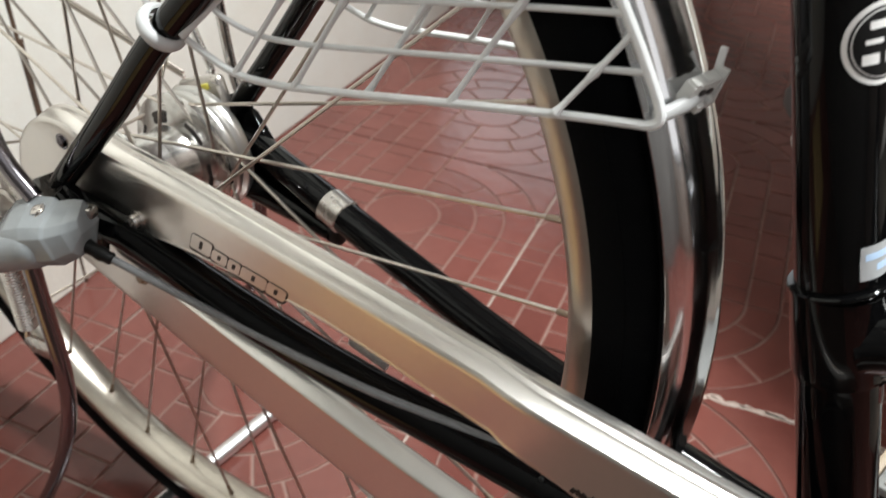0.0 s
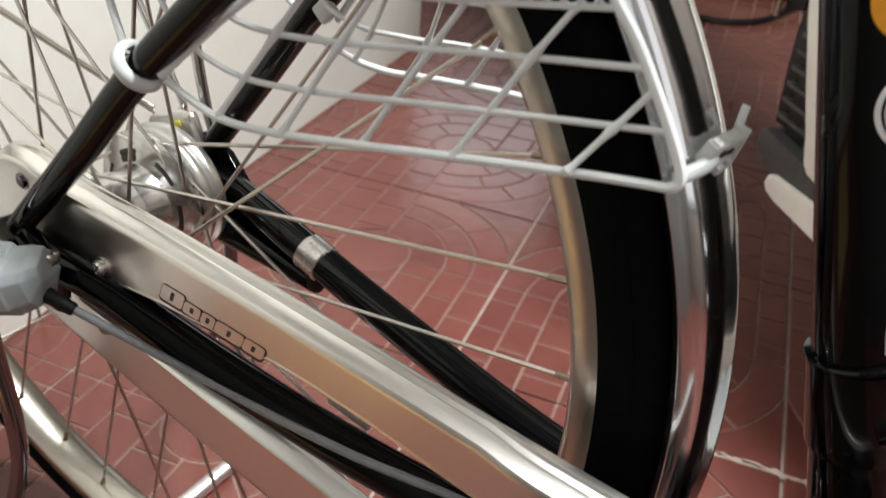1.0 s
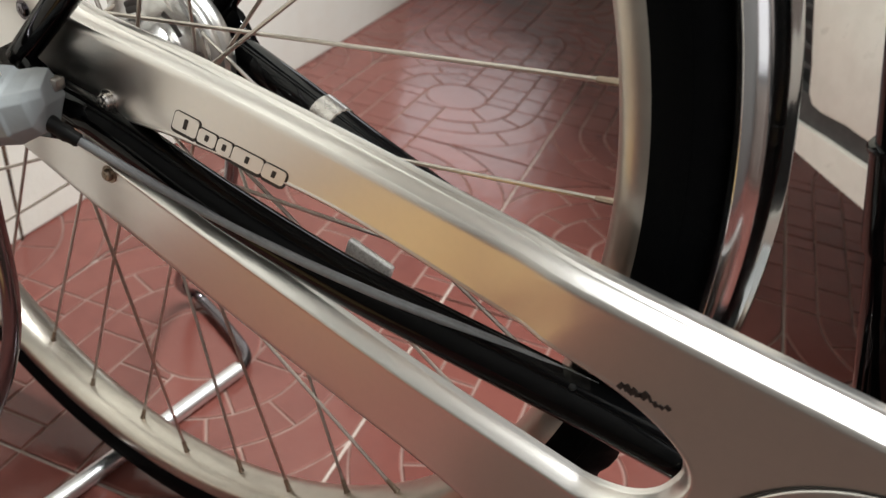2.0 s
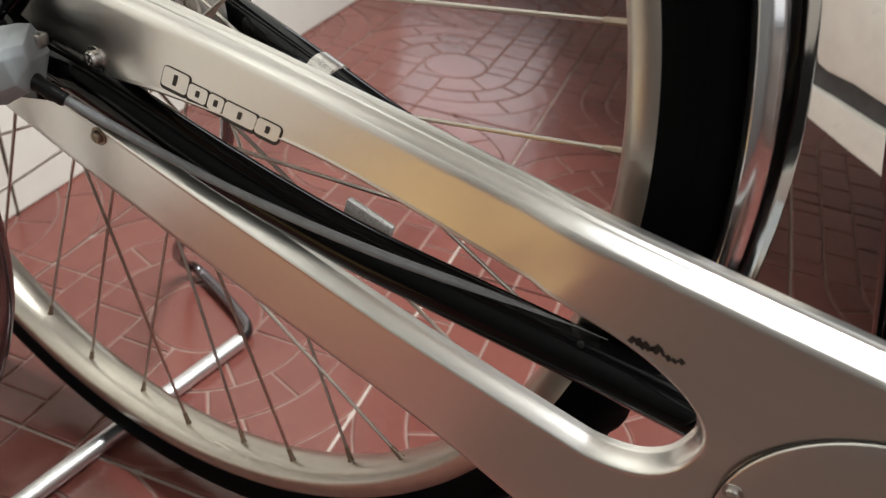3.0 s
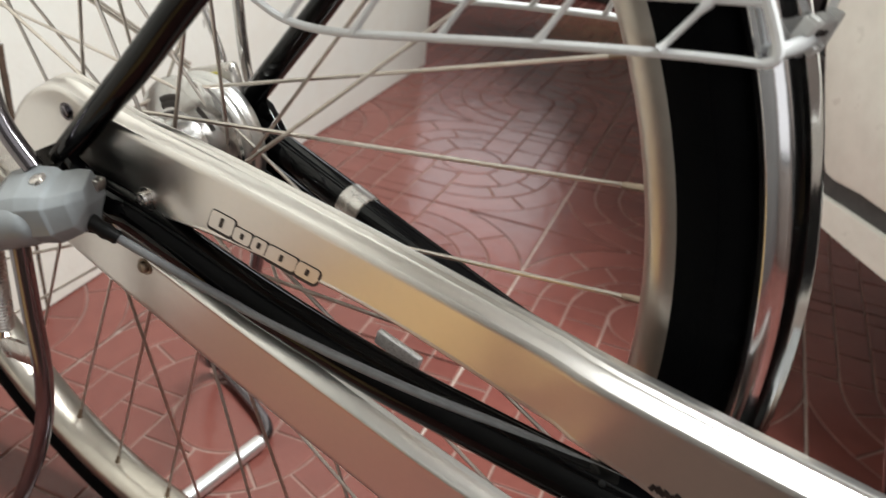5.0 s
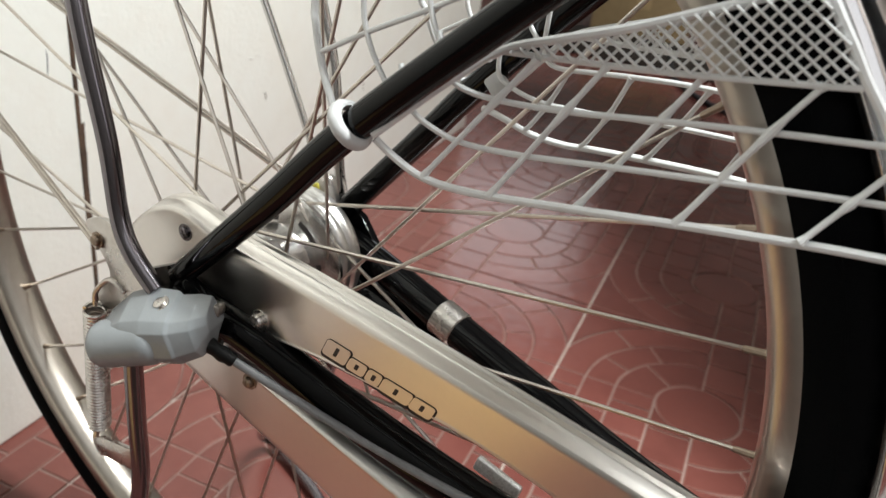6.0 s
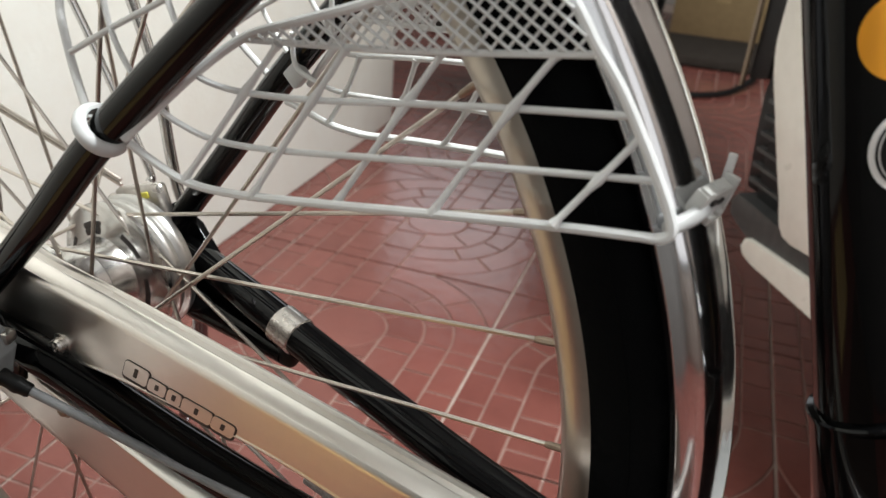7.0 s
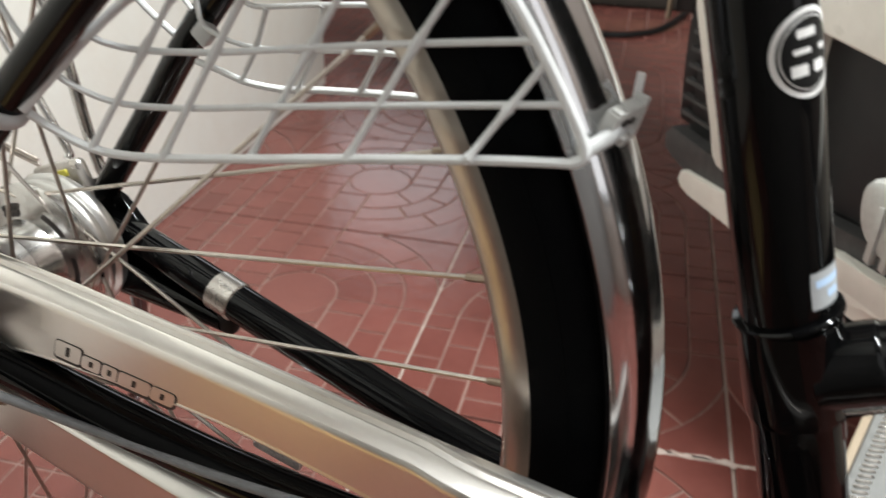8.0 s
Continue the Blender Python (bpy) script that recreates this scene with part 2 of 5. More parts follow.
def prism(bm, outline, y0, y1, bevel=0.0):
    """An outline in x and z, from y0 (outer) to y1 (inner), with a chamfered outer edge."""
    n = len(outline)
    c = Vector((sum(p[0] for p in outline) / n, sum(p[1] for p in outline) / n))
    s = 1 if y1 > y0 else -1

    def ring(y, shrink):
        out = []
        for x, z in outline:
            v = Vector((x, z)) - c
            v = v * max(0, 1 - shrink / max(v.length, 1e-6))
            out.append(bm.verts.new((c.x + v.x, y, c.y + v.y)))
        return out
    rings = [ring(y1, 0)] + ([ring(y0 + s * bevel, 0), ring(y0 + s * bevel * 0.3, bevel * 0.3)] if bevel else []) + [ring(y0, bevel)]
    for a, b in zip(rings, rings[1:]):
        for k in range(n):
            bm.faces.new((a[k], a[(k + 1) % n], b[(k + 1) % n], b[k]))
    bm.faces.new(rings[0])
    bm.faces.new(rings[-1][::-1])
    return bm


def screw(bm, centre, direction, radius, height, sides=20):
    """A domed screw head with a cross slot and a washer."""
    d = Vector(direction).normalized()
    m = Matrix.Translation(centre) @ d.to_track_quat("Z", "Y").to_matrix().to_4x4()
    made = bmesh.new()
    lathe(made, [(radius * 1.45, 0), (radius * 1.45, height * 0.25), (radius, height * 0.25), (radius, height * 0.75),
                 (radius * 0.8, height), (radius * 0.25, height * 1.08), (0.00001, height * 0.75)], (0, 0, 0), "z", sides)
    for a in (0.4, 0.4 + math.pi / 2):
        block(made, (0, 0, height * 1.0), (radius * 1.1, radius * 0.22, height * 0.3), Matrix.Rotation(a, 4, "Z"))
    bmesh.ops.transform(made, matrix=m, verts=made.verts[:])
    tmp = bpy.data.meshes.new("tmp")
    made.to_mesh(tmp)
    made.free()
    bm.from_mesh(tmp)
    bpy.data.meshes.remove(tmp)
    return bm


# ---- room: its axes run along the rear wall (U) and away from it (V) ----
U, V = Vector((-0.187, 0.9824, 0)), Vector((0.9824, 0.187, 0))
ROOM = Matrix(((V.x, U.x, 0, 0), (V.y, U.y, 0, 0), (0, 0, 1, 0), (0, 0, 0, 1)))
V0, V1, U0, U1, TOP = -0.349, 1.90, -1.0, 3.4, 3.0


def wall(name, v0, v1, u0, u1, z0, z1, mat, label):
    bm = bmesh.new()
    block(bm, ((v0 + v1) / 2, (u0 + u1) / 2, (z0 + z1) / 2), (v1 - v0, u1 - u0, z1 - z0), None, 0.004, 2)
    bmesh.ops.subdivide_edges(bm, edges=bm.edges[:], cuts=2, use_grid_fill=True)
    ob = part(name, bm, mat)
    ob.matrix_world = ROOM
    return tagged(ob, label, "wall", kind="structure")


END = 1.33
wall("wall_rear", V0 - 0.12, V0, U0, END, 0, TOP, WALL, "cream painted wall close behind the bicycle's rear wheel")
wall("wall_recess", -2.2, V0 - 0.12, END - 0.12, END - 0.002, 0, TOP, FARWALL, "plain painted wall of the recess")
wall("wall_recess_side", -2.32, -2.2, END - 0.12, U1, 0, TOP, FARWALL, "plain painted side wall of the recess")
wall("wall_far_a", -2.2, -1.17, U1, U1 + 0.12, 0, TOP, FARWALL, "dull grey brown wall beside the far window")
wall("wall_far_b", -0.40, V1, U1, U1 + 0.12, 0, TOP, FARWALL, "dull grey brown wall at the far end")
wall("wall_far_sill", -1.17, -0.40, U1, U1 + 0.12, 0, 0.95, FARWALL, "dull grey brown wall under the far window")
wall("wall_near_a", V0, 0.25, U0 - 0.12, U0, 0, TOP, WOODWALL, "plain dark grey painted wall")
wall("wall_near_b", 1.55, V1, U0 - 0.12, U0, 0, TOP, WOODWALL, "plain dark grey painted wall")
# gaps in the near and front walls are added for the fill lamps
wall("wall_near_sill", 0.25, 1.55, U0 - 0.12, U0, 0, 0.95, WOODWALL, "plain dark grey wall under the near fill lamp")
wall("wall_near_lintel", 0.25, 1.55, U0 - 0.12, U0, 2.25, TOP, WOODWALL, "plain dark grey wall over the near fill lamp")
wall("wall_front_a", V1, V1 + 0.12, U0, -0.94, 0, TOP, FRONTWALL, "dull brown painted wall across the room")
wall("wall_front_b", V1, V1 + 0.12, -0.34, U1, 0, TOP, FRONTWALL, "dull brown painted wall across the room")
wall("wall_front_sill", V1, V1 + 0.12, -0.94, -0.34, 0, 0.45, FRONTWALL, "dull brown painted wall under the front fill lamp")
wall("wall_front_lintel", V1, V1 + 0.12, -0.94, -0.34, 2.05, TOP, FRONTWALL, "dull brown painted wall over the front fill lamp")
wall("wall_far_lintel", -1.17, -0.40, U1, U1 + 0.12, 1.70, TOP, FARWALL, "dull grey brown wall over the far window")
bm = bmesh.new()
block(bm, (-0.14, 1.20, TOP + 0.05), (4.4, 4.7, 0.1))
ceiling = part("ceiling", bm, CEIL, smooth=False)
ceiling.matrix_world = ROOM
tagged(ceiling, "plain white painted ceiling", "ceiling", kind="structure")
bm = bmesh.new()
block(bm, (-0.14, 1.20, -0.054), (4.4, 4.7, 0.1))
floor = part("floor", bm, JOINT, smooth=False)
floor.matrix_world = ROOM
tagged(floor, "floor of red patterned tiles with pale dusty joints", "floor", kind="structure")
# a crack-like joint that runs up the wall
bm = bar([(V0 + 0.0002, 0.2155, 0.0), (V0 + 0.0002, 0.2150, 0.20), (V0 + 0.0002, 0.2145, 0.30), (V0 + 0.0002, 0.2110, 0.42), (V0 + 0.0002, 0.2110, TOP)], [0.0016, 0.0020, 0.0026, 0.0022, 0.0019, 0.0027, 0.0031, 0.0024, 0.0020, 0.0028, 0.0022, 0.0016, 0.0020], 6, 3)
seam = part("trim", bm, material("brown_stained_crack", (0.085, 0.050, 0.030), 0.9, grain=(60, (0.02, 0.012, 0.01), 0.9)))
seam.matrix_world = ROOM
tagged(seam, "dark upright seam in the cream wall", "trim", kind="structure")

# scuff marks on the wall
SCUFF = material("grey_scuff", (0.42, 0.40, 0.37), 0.8, grain=(90, (0.66, 0.64, 0.60), 0.9))
DARKSCUFF = material("blue_grey_scuff", (0.06, 0.06, 0.085), 0.8, grain=(90, (0.2, 0.2, 0.22), 0.7))
for u0, z0, u1, z1, r, mat in ((0.1828, 0.376, 0.1806, 0.350, 0.0011, DARKSCUFF), (0.489, 0.311, 0.498, 0.310, 0.0016, SCUFF), (0.5232, 0.262, 0.526, 0.250, 0.0020, SCUFF), (0.505, 0.3125, 0.512, 0.3115, 0.0011, SCUFF),
                               (0.10, 0.300, 0.104, 0.290, 0.0014, SCUFF), (0.62, 0.14, 0.64, 0.137, 0.0013, SCUFF), (0.80, 0.22, 0.805, 0.20, 0.0016, SCUFF), (0.36, 0.10, 0.375, 0.104, 0.0012, SCUFF)):
    mark = part("trim", bar([(V0, u0, z0), (V0, (u0 + u1) / 2 + 0.0006, (z0 + z1) / 2), (V0, u1, z1)], [r * 0.3, r * 0.8, r, r * 0.9, r, r * 0.7, r * 0.25], 8, 3, flat=0.35), mat)
    mark.matrix_world = ROOM
    tagged(mark, "faint scuff mark on the cream wall", "mark", kind="structure")

# ---- the bicycle ----
bicycle = thing("bicycle", (0, 0, 0), "black city bicycle with silver chain case and chrome mudguard", "bicycle")
C = Vector((0, 0, AX))

# rear wheel
prof = [(0.3010, 0.0135), (0.2985, 0.0150), (0.2905, 0.0150), (0.2880, 0.0136), (0.2856, 0.0090), (0.2842, 0.0045)]
prof = [(r, -y) for r, y in prof] + prof[::-1]
rim = part("rear_wheel", lathe(bmesh.new(), prof, C, "y", 144, closed_profile=True), RIM, bicycle, "brushed aluminium rim of the rear wheel")
prof = []
for k in range(25):
    a = radians(-132 + 264 * k / 24)
    prof.append((0.3085 + 0.0195 * math.cos(a), 0.0168 * math.sin(a)))
tyre_bm = lathe(bmesh.new(), prof, C, "y", 432, closed_profile=True)
for v in tyre_bm.verts:                       # cut tread across the crown
    q = v.co - C
    r = math.hypot(q.x, q.z)
    if r > 0.3215:
        k = int(round((math.atan2(q.z, q.x) % (2 * math.pi)) / (2 * math.pi) * 432))
        lift = 0.0006 if (k // 2) % 2 else -0.0006
        q.x, q.z = q.x * (1 + lift / r), q.z * (1 + lift / r)
        v.co = C + q
part("tyre", tyre_bm, TYRE, rim, "black rubber tyre with fine tread")
for y, r in ((-0.0160, 0.3135), (0.0160, 0.3135), (-0.0148, 0.3045), (0.0148, 0.3045)):
    ring = [C + Vector((r * math.cos(a), y, r * math.sin(a))) for a in [2 * math.pi * k / 96 for k in range(96)]]
    part("tyre_rib", tube(bmesh.new(), ring, 0.0006, 5, True), TYRE, rim)

# hub: shell, flanges, drum brake on the far side
hub = [(0.0135, -0.046), (0.0135, -0.030), (0.0190, -0.0295), (0.0195, -0.0245), (0.0365, -0.0235), (0.0380, -0.0225), (0.0380, -0.0200), (0.0365, -0.0190), (0.0290, -0.0165), (0.0262, -0.0130),
       (0.0255, -0.0035), (0.0245, -0.0030), (0.0245, -0.0010), (0.0245, 0.0030), (0.0235, 0.0040), (0.0228, 0.0140), (0.0240, 0.0185), (0.0405, 0.0225), (0.0420, 0.0240), (0.0420, 0.0262), (0.040, 0.0275), (0.030, 0.0285)]
shell = part("hub", lathe(bmesh.new(), hub, C, "y", 96), HUB, rim, "bright turned steel hub")
drum = [(0.020, 0.0295), (0.0375, 0.0300), (0.0395, 0.0315), (0.0402, 0.0340), (0.0398, 0.0360), (0.0394, 0.0370), (0.0398, 0.0380), (0.0410, 0.0395), (0.0412, 0.0425), (0.0400, 0.0455),
        (0.030, 0.0500), (0.012, 0.0510), (0.012, 0.060)]
part("brake_drum", lathe(bmesh.new(), drum, C, "y", 96), DRUM, rim, "shiny pressed steel brake drum")
for mid, half, r0, r1, wid in ((111, 13, 0.0303, 0.0268, 0.0024), (52, 15, 0.0300, 0.0308, 0.0016), (-2, 16, 0.0285, 0.0293, 0.0016), (-56, 15, 0.0300, 0.0308, 0.0016), (-112, 13, 0.0303, 0.0268, 0.0024), (165, 14, 0.0300, 0.0308, 0.0016)):
    bm = bmesh.new()                          # dark bars on the spoke flange paint the shade of its slots
    for r in (r0, r1):
        pts = [C + Vector((r * math.cos(a), 0.0182 + (r - 0.0235) * 0.235 + 0.0006, r * math.sin(a))) for a in [radians(mid - half + 2 * half * j / 6) for j in range(7)]]
        tube(bm, pts, wid, 10, flat=0.45)
    part("hub_slot_shade", bm, INKSHADE, rim)
bm = bmesh.new()                              # brake arm housing behind the drum
block(bm, (-0.012, 0.060, AX + 0.022), (0.042, 0.008, 0.034), Matrix.Rotation(radians(-20), 4, "Y"), 0.0036, 3)
block(bm, (-0.030, 0.058, AX + 0.018), (0.022, 0.010, 0.02), None, 0.004)
brake = part("brake_cover", bm, STEEL, rim, "grey steel brake cover beside the hub")
bm = bmesh.new()
block(bm, (-0.009, 0.0556, AX + 0.0345), (0.009, 0.0012, 0.004), Matrix.Rotation(radians(-20), 4, "Y"), 0.0005)
part("brake_label", bm, material("yellow_print", (0.62, 0.55, 0.08), 0.5), rim)
# dark block paints the shade of a hole in the brake cover
bm = bmesh.new()
block(bm, (-0.0235, 0.0560, AX + 0.026), (0.005, 0.004, 0.005), None, 0.001)
part("brake_hole_shade", bm, INKSHADE, rim)
bm = bmesh.new()
lathe(bm, [(0.0001, 0.071), (0.005, 0.071), (0.005, 0.066), (0.0095, 0.066), (0.0095, 0.060), (0.012, 0.060)], C, "y", 24)
part("axle_nut", bm, STEEL, rim)

# spokes
for k in range(36):
    a = PHASE + radians(10 * k)
    right = k % 2 == 1
    turn = (1 if (k // 2) % 2 == (0 if right else 1) else -1) * radians(84 if right else 70)
    y, r = (-0.0213, 0.0346) if right else (0.0248, 0.0346)
    y += 0.0022 if turn > 0 else -0.0022
    h = C + Vector((r * math.cos(a + turn), y, r * math.sin(a + turn)))
    e = C + Vector((0.2845 * math.cos(a), -0.002 if right else 0.002, 0.2845 * math.sin(a)))
    d = (e - h).normalized()
    bm = tube(bmesh.new(), [h, h + d * 0.012, e - d * 0.010, e], [0.00125, 0.00108, 0.00105, 0.00105], 7)
    s = part("spoke", bm, SPOKE, rim)
    bm = tube(bmesh.new(), [e - d * 0.0100, e - d * 0.0088, e - d * 0.002, e + d * 0.001], [0.0012, 0.0015, 0.0016, 0.0027], 8)
    part("nipple", bm, NIPPLE, rim)

# mudguard
FC = C + Vector((0.000, 0.0110, 0))


def crown(y):
    """Radius of the mudguard's outside at y from its middle."""
    return 0.3250 + 0.0167 * math.cos(y / 0.0250 * radians(76))


prof = [(0.3284, -0.0252), (0.3274, -0.0244)]
for k in range(49):
    a = radians(-76 + 152 * k / 48)
    ridge = 0.0010 * math.exp(-((k - 24) / 4.2) ** 2) + 0.00007 * math.sin(k * 0.9) + 0.00010 * math.sin(k * 0.37 + 1)
    prof.append((0.3250 + 0.0167 * math.cos(a) + ridge, 0.0250 * math.sin(a) / math.sin(radians(76))))
prof += [(0.3274, 0.0244), (0.3284, 0.0252)]
prof += [(r - 0.0009, y * 0.97) for r, y in prof[::-1]]
bm = lathe(bmesh.new(), prof, FC, "y", 120, radians(-12), radians(176), True)
bmesh.ops.holes_fill(bm, edges=[e for e in bm.edges if e.is_boundary])
part("mudguard", bm, MUDCHROME, bicycle, "polished chrome mudguard over the rear wheel")
# scratches on the flank of the mudguard
for a0, dy, ln in ((14.0, -0.0020, 0.010), (15.2, 0.0005, 0.006), (13.1, -0.0010, 0.004), (5.0, 0.010, 0.003)):
    a = radians(a0)
    y = FC.y - 0.0215 + dy + 0.004
    r = crown(y - FC.y) - 0.0001
    q = FC + Vector((r * math.cos(a), y - FC.y, r * math.sin(a)))
    part("scratch", tube(bmesh.new(), [q, q + Vector((-0.2, 0.10, 1.0)) * ln], 0.00020, 5), STEEL, bicycle)

# frame tubes
def stay(name, pts, radius, label="", steps=8, sides=18):
    return part(name, bar(pts, radius, sides, steps), BLACK, bicycle, label)


stay("seat_stay", [(0.004, -0.060, AX + 0.022), (0.060, -0.056, AX + 0.080), (0.105, -0.051, AX + 0.130), (0.185, -0.043, AX + 0.205), (0.30, -0.030, AX + 0.312)],
     [0.0062 + 0.0010 * min(1, i / 8) for i in range(33)], "gloss black seat stay")
stay("seat_stay", [(0.006, 0.066, AX + 0.018), (0.060, 0.062, AX + 0.082), (0.105, 0.057, AX + 0.135), (0.185, 0.052, AX + 0.218), (0.30, 0.045, AX + 0.33)],
     0.0074, "gloss black seat stay")
stay("chain_stay", [(0.004, -0.059, 0.3610), (0.038, -0.056, 0.3534), (0.0625, -0.050, 0.3435), (0.121, -0.041, 0.3220), (0.180, -0.034, 0.3070), (0.237, -0.029, 0.2995), (0.326, -0.024, 0.2915), (0.40, -0.022, 0.284)],
     [0.0080 + 0.0030 * min(1, i / 24) for i in range(57)], "gloss black chain stay")
stay("chain_stay", [(0.000, 0.0655, 0.3560), (0.040, 0.0603, 0.3472), (0.080, 0.0551, 0.3383), (0.1026, 0.0522, 0.3333), (0.160, 0.0447, 0.3213), (0.260, 0.0335, 0.3019), (0.40, 0.026, 0.281)],
     [0.0088 + 0.0016 * min(1, i / 16) for i in range(49)], "gloss black chain stay")
A0, A1 = Vector((0.4265, 0.021, 0.245)), Vector((0.302, 0.021, 0.675))
stay("seat_tube", [A0, A1], 0.0158, "gloss black seat tube with stickers", 1, 32)
dr = (A1 - A0).normalized()


def up_tube(z):
    return A0 + dr * ((z - A0.z) / dr.z)


pl = [up_tube(z) for z in (0.385, 0.386, 0.388, 0.4225, 0.4235)]
part("lug", tube(bmesh.new(), pl, [0.0158, 0.0172, 0.0176, 0.0173, 0.0158], 32), BLACK, bicycle)
bm = lathe(bmesh.new(), [(0.0158, -0.0012), (0.0178, -0.0012), (0.0184, -0.0006), (0.0184, 0.0004), (0.0178, 0.0010), (0.0158, 0.0012)], (0, 0, 0), "z", 48, closed_profile=True)
bmesh.ops.transform(bm, matrix=Matrix.Translation(up_tube(0.4245)) @ (dr + Vector((-0.12, 0, 0))).to_track_quat("Z", "Y").to_matrix().to_4x4(), verts=bm.verts[:])
part("lug_rim", bm, BLACK, bicycle)
rise = Vector((0.89, 0.0, 0.45))
t0 = Vector((0.3805, 0.021, 0.3995))
stay("top_tube", [t0, t0 + rise * 0.05, t0 + rise * 0.40], 0.0138, "gloss black frame tube", 1, 28)
bm = tube(bmesh.new(), [t0 + rise * 0.010, t0 + rise * 0.0125, t0 + rise * 0.0300, t0 + rise * 0.0312, t0 + rise * 0.0320], [0.0160, 0.0150, 0.0148, 0.0146, 0.0138], 28)
part("lug", bm, BLACK, bicycle)
# folded seam with a bare edge under the tube
part("tube_seam", bar([(0.3940, 0.0172, 0.3855), (0.3950, 0.0165, 0.3885), (0.4100, 0.0160, 0.3972), (0.4700, 0.0160, 0.4290)], 0.0009, 10, 4), STEEL, bicycle, "worn bare edge under the frame tube")
part("tube_flange", prism(bmesh.new(), [(0.3955, 0.3880), (0.3965, 0.3850), (0.4100, 0.3935), (0.4700, 0.4250), (0.4700, 0.4300)], 0.0180, 0.0225, 0.0006), BLACK, bicycle)
part("cable_stop", bar([(0.4000, 0.019, 0.3870), (0.4012, 0.019, 0.3830), (0.4022, 0.019, 0.3795)], 0.0024, 12, 2), DARKSTEEL, bicycle)
stay("frame_strut", [(0.4015, 0.020, 0.3810), (0.4103, 0.020, 0.3515), (0.4290, 0.022, 0.290)], 0.0019, "thin black rod beside the seat tube", 1)
bm = lathe(bmesh.new(), [(0.0001, -0.036), (0.019, -0.036), (0.021, -0.034), (0.021, 0.056), (0.019, 0.058), (0.0001, 0.058)], (0.420, 0.0, 0.279), "y", 32)
part("bottom_bracket", bm, BLACK, bicycle)

# bright band and clip on the far chain stay
b0, b1 = Vector((0.0945, 0.0533, 0.3351)), Vector((0.1105, 0.0512, 0.3315))
part("band", tube(bmesh.new(), [b0, b0 + (b1 - b0) * 0.05, b0 + (b1 - b0) * 0.95, b1], [0.0102, 0.0112, 0.0112, 0.0102], 28), STEEL, bicycle, "bright steel band on the chain stay")
bm = bmesh.new()
block(bm, (0.1030, 0.0500, 0.3185), (0.011, 0.009, 0.014), None, 0.003)
part("clip", bm, RUBBER, bicycle)
stay("brake_arm", [(0.006, 0.0575, 0.3280), (0.045, 0.0545, 0.3235), (0.100, 0.0500, 0.3165)], [0.0150, 0.0145, 0.0140, 0.013, 0.012, 0.0115, 0.0105, 0.0095, 0.0085, 0.0075, 0.0065, 0.0058, 0.0055], "black brake arm under the chain stay", 6)

# dropouts
for y in (-0.0615, 0.0665):
    bm = prism(bmesh.new(), [(-0.022, AX - 0.012), (-0.018, AX + 0.018), (0.004, AX + 0.030), (0.024, AX + 0.022), (0.038, AX + 0.004), (0.034, AX - 0.010), (0.0, AX - 0.018)],
               y - 0.0025, y + 0.0025, 0.0008)
    part("dropout", bm, BLACK, bicycle)

# ---- chain case: outer and inner outlines in pairs (x, z) ----
PAIRS = [((-0.056, 0.345), (0.030, 0.336)), ((-0.045, 0.378), (0.036, 0.342)), ((-0.012, 0.3995), (0.045, 0.346)), ((0.035, 0.3920), (0.062, 0.3475)),
         ((0.100, 0.3868), (0.103, 0.3500)), ((0.191, 0.3770), (0.180, 0.3485)), ((0.279, 0.3659), (0.262, 0.3350)), ((0.338, 0.3599), (0.306, 0.3275)),
         ((0.393, 0.3550), (0.328, 0.3195)), ((0.445, 0.3490), (0.339, 0.3110)), ((0.485, 0.3250), (0.343, 0.3030)), ((0.505, 0.2790), (0.342, 0.2950)),
         ((0.490, 0.2250), (0.337, 0.2850)), ((0.445, 0.1920), (0.327, 0.2775)), ((0.390, 0.1920), (0.312, 0.2745)), ((0.330, 0.2080), (0.295, 0.2765)),
         ((0.250, 0.2360), (0.225, 0.2885)), ((0.193, 0.2510), (0.170, 0.3005)), ((0.124, 0.2680), (0.115, 0.3125)), ((0.051, 0.2880), (0.060, 0.3255)),
         ((-0.004, 0.3040), (0.035, 0.3310)), ((-0.040, 0.3180), (0.028, 0.3330))]
outer = curve([(x, 0, z) for (x, z), _ in PAIRS], 6, True)
inner = curve([(x, 0, z) for _, (x, z) in PAIRS], 6, True)
N = len(outer)


def normals(loop):
    out = []
    for i in range(N):
        d = (loop[(i + 1) % N] - loop[i - 1]).normalized()
        out.append(Vector((-d.z, 0, d.x)))
    return out


no, ni = normals(outer), normals(inner)       # both point outwards for this winding
FACE = -0.0500


def bulge(x, z):
    t = min(max((x - 0.272) / 0.011, 0), 1)
    h = min(max((z - 0.290) / 0.030, 0), 1)
    return -0.0028 * t * t * (3 - 2 * t) * h * h * (3 - 2 * h)


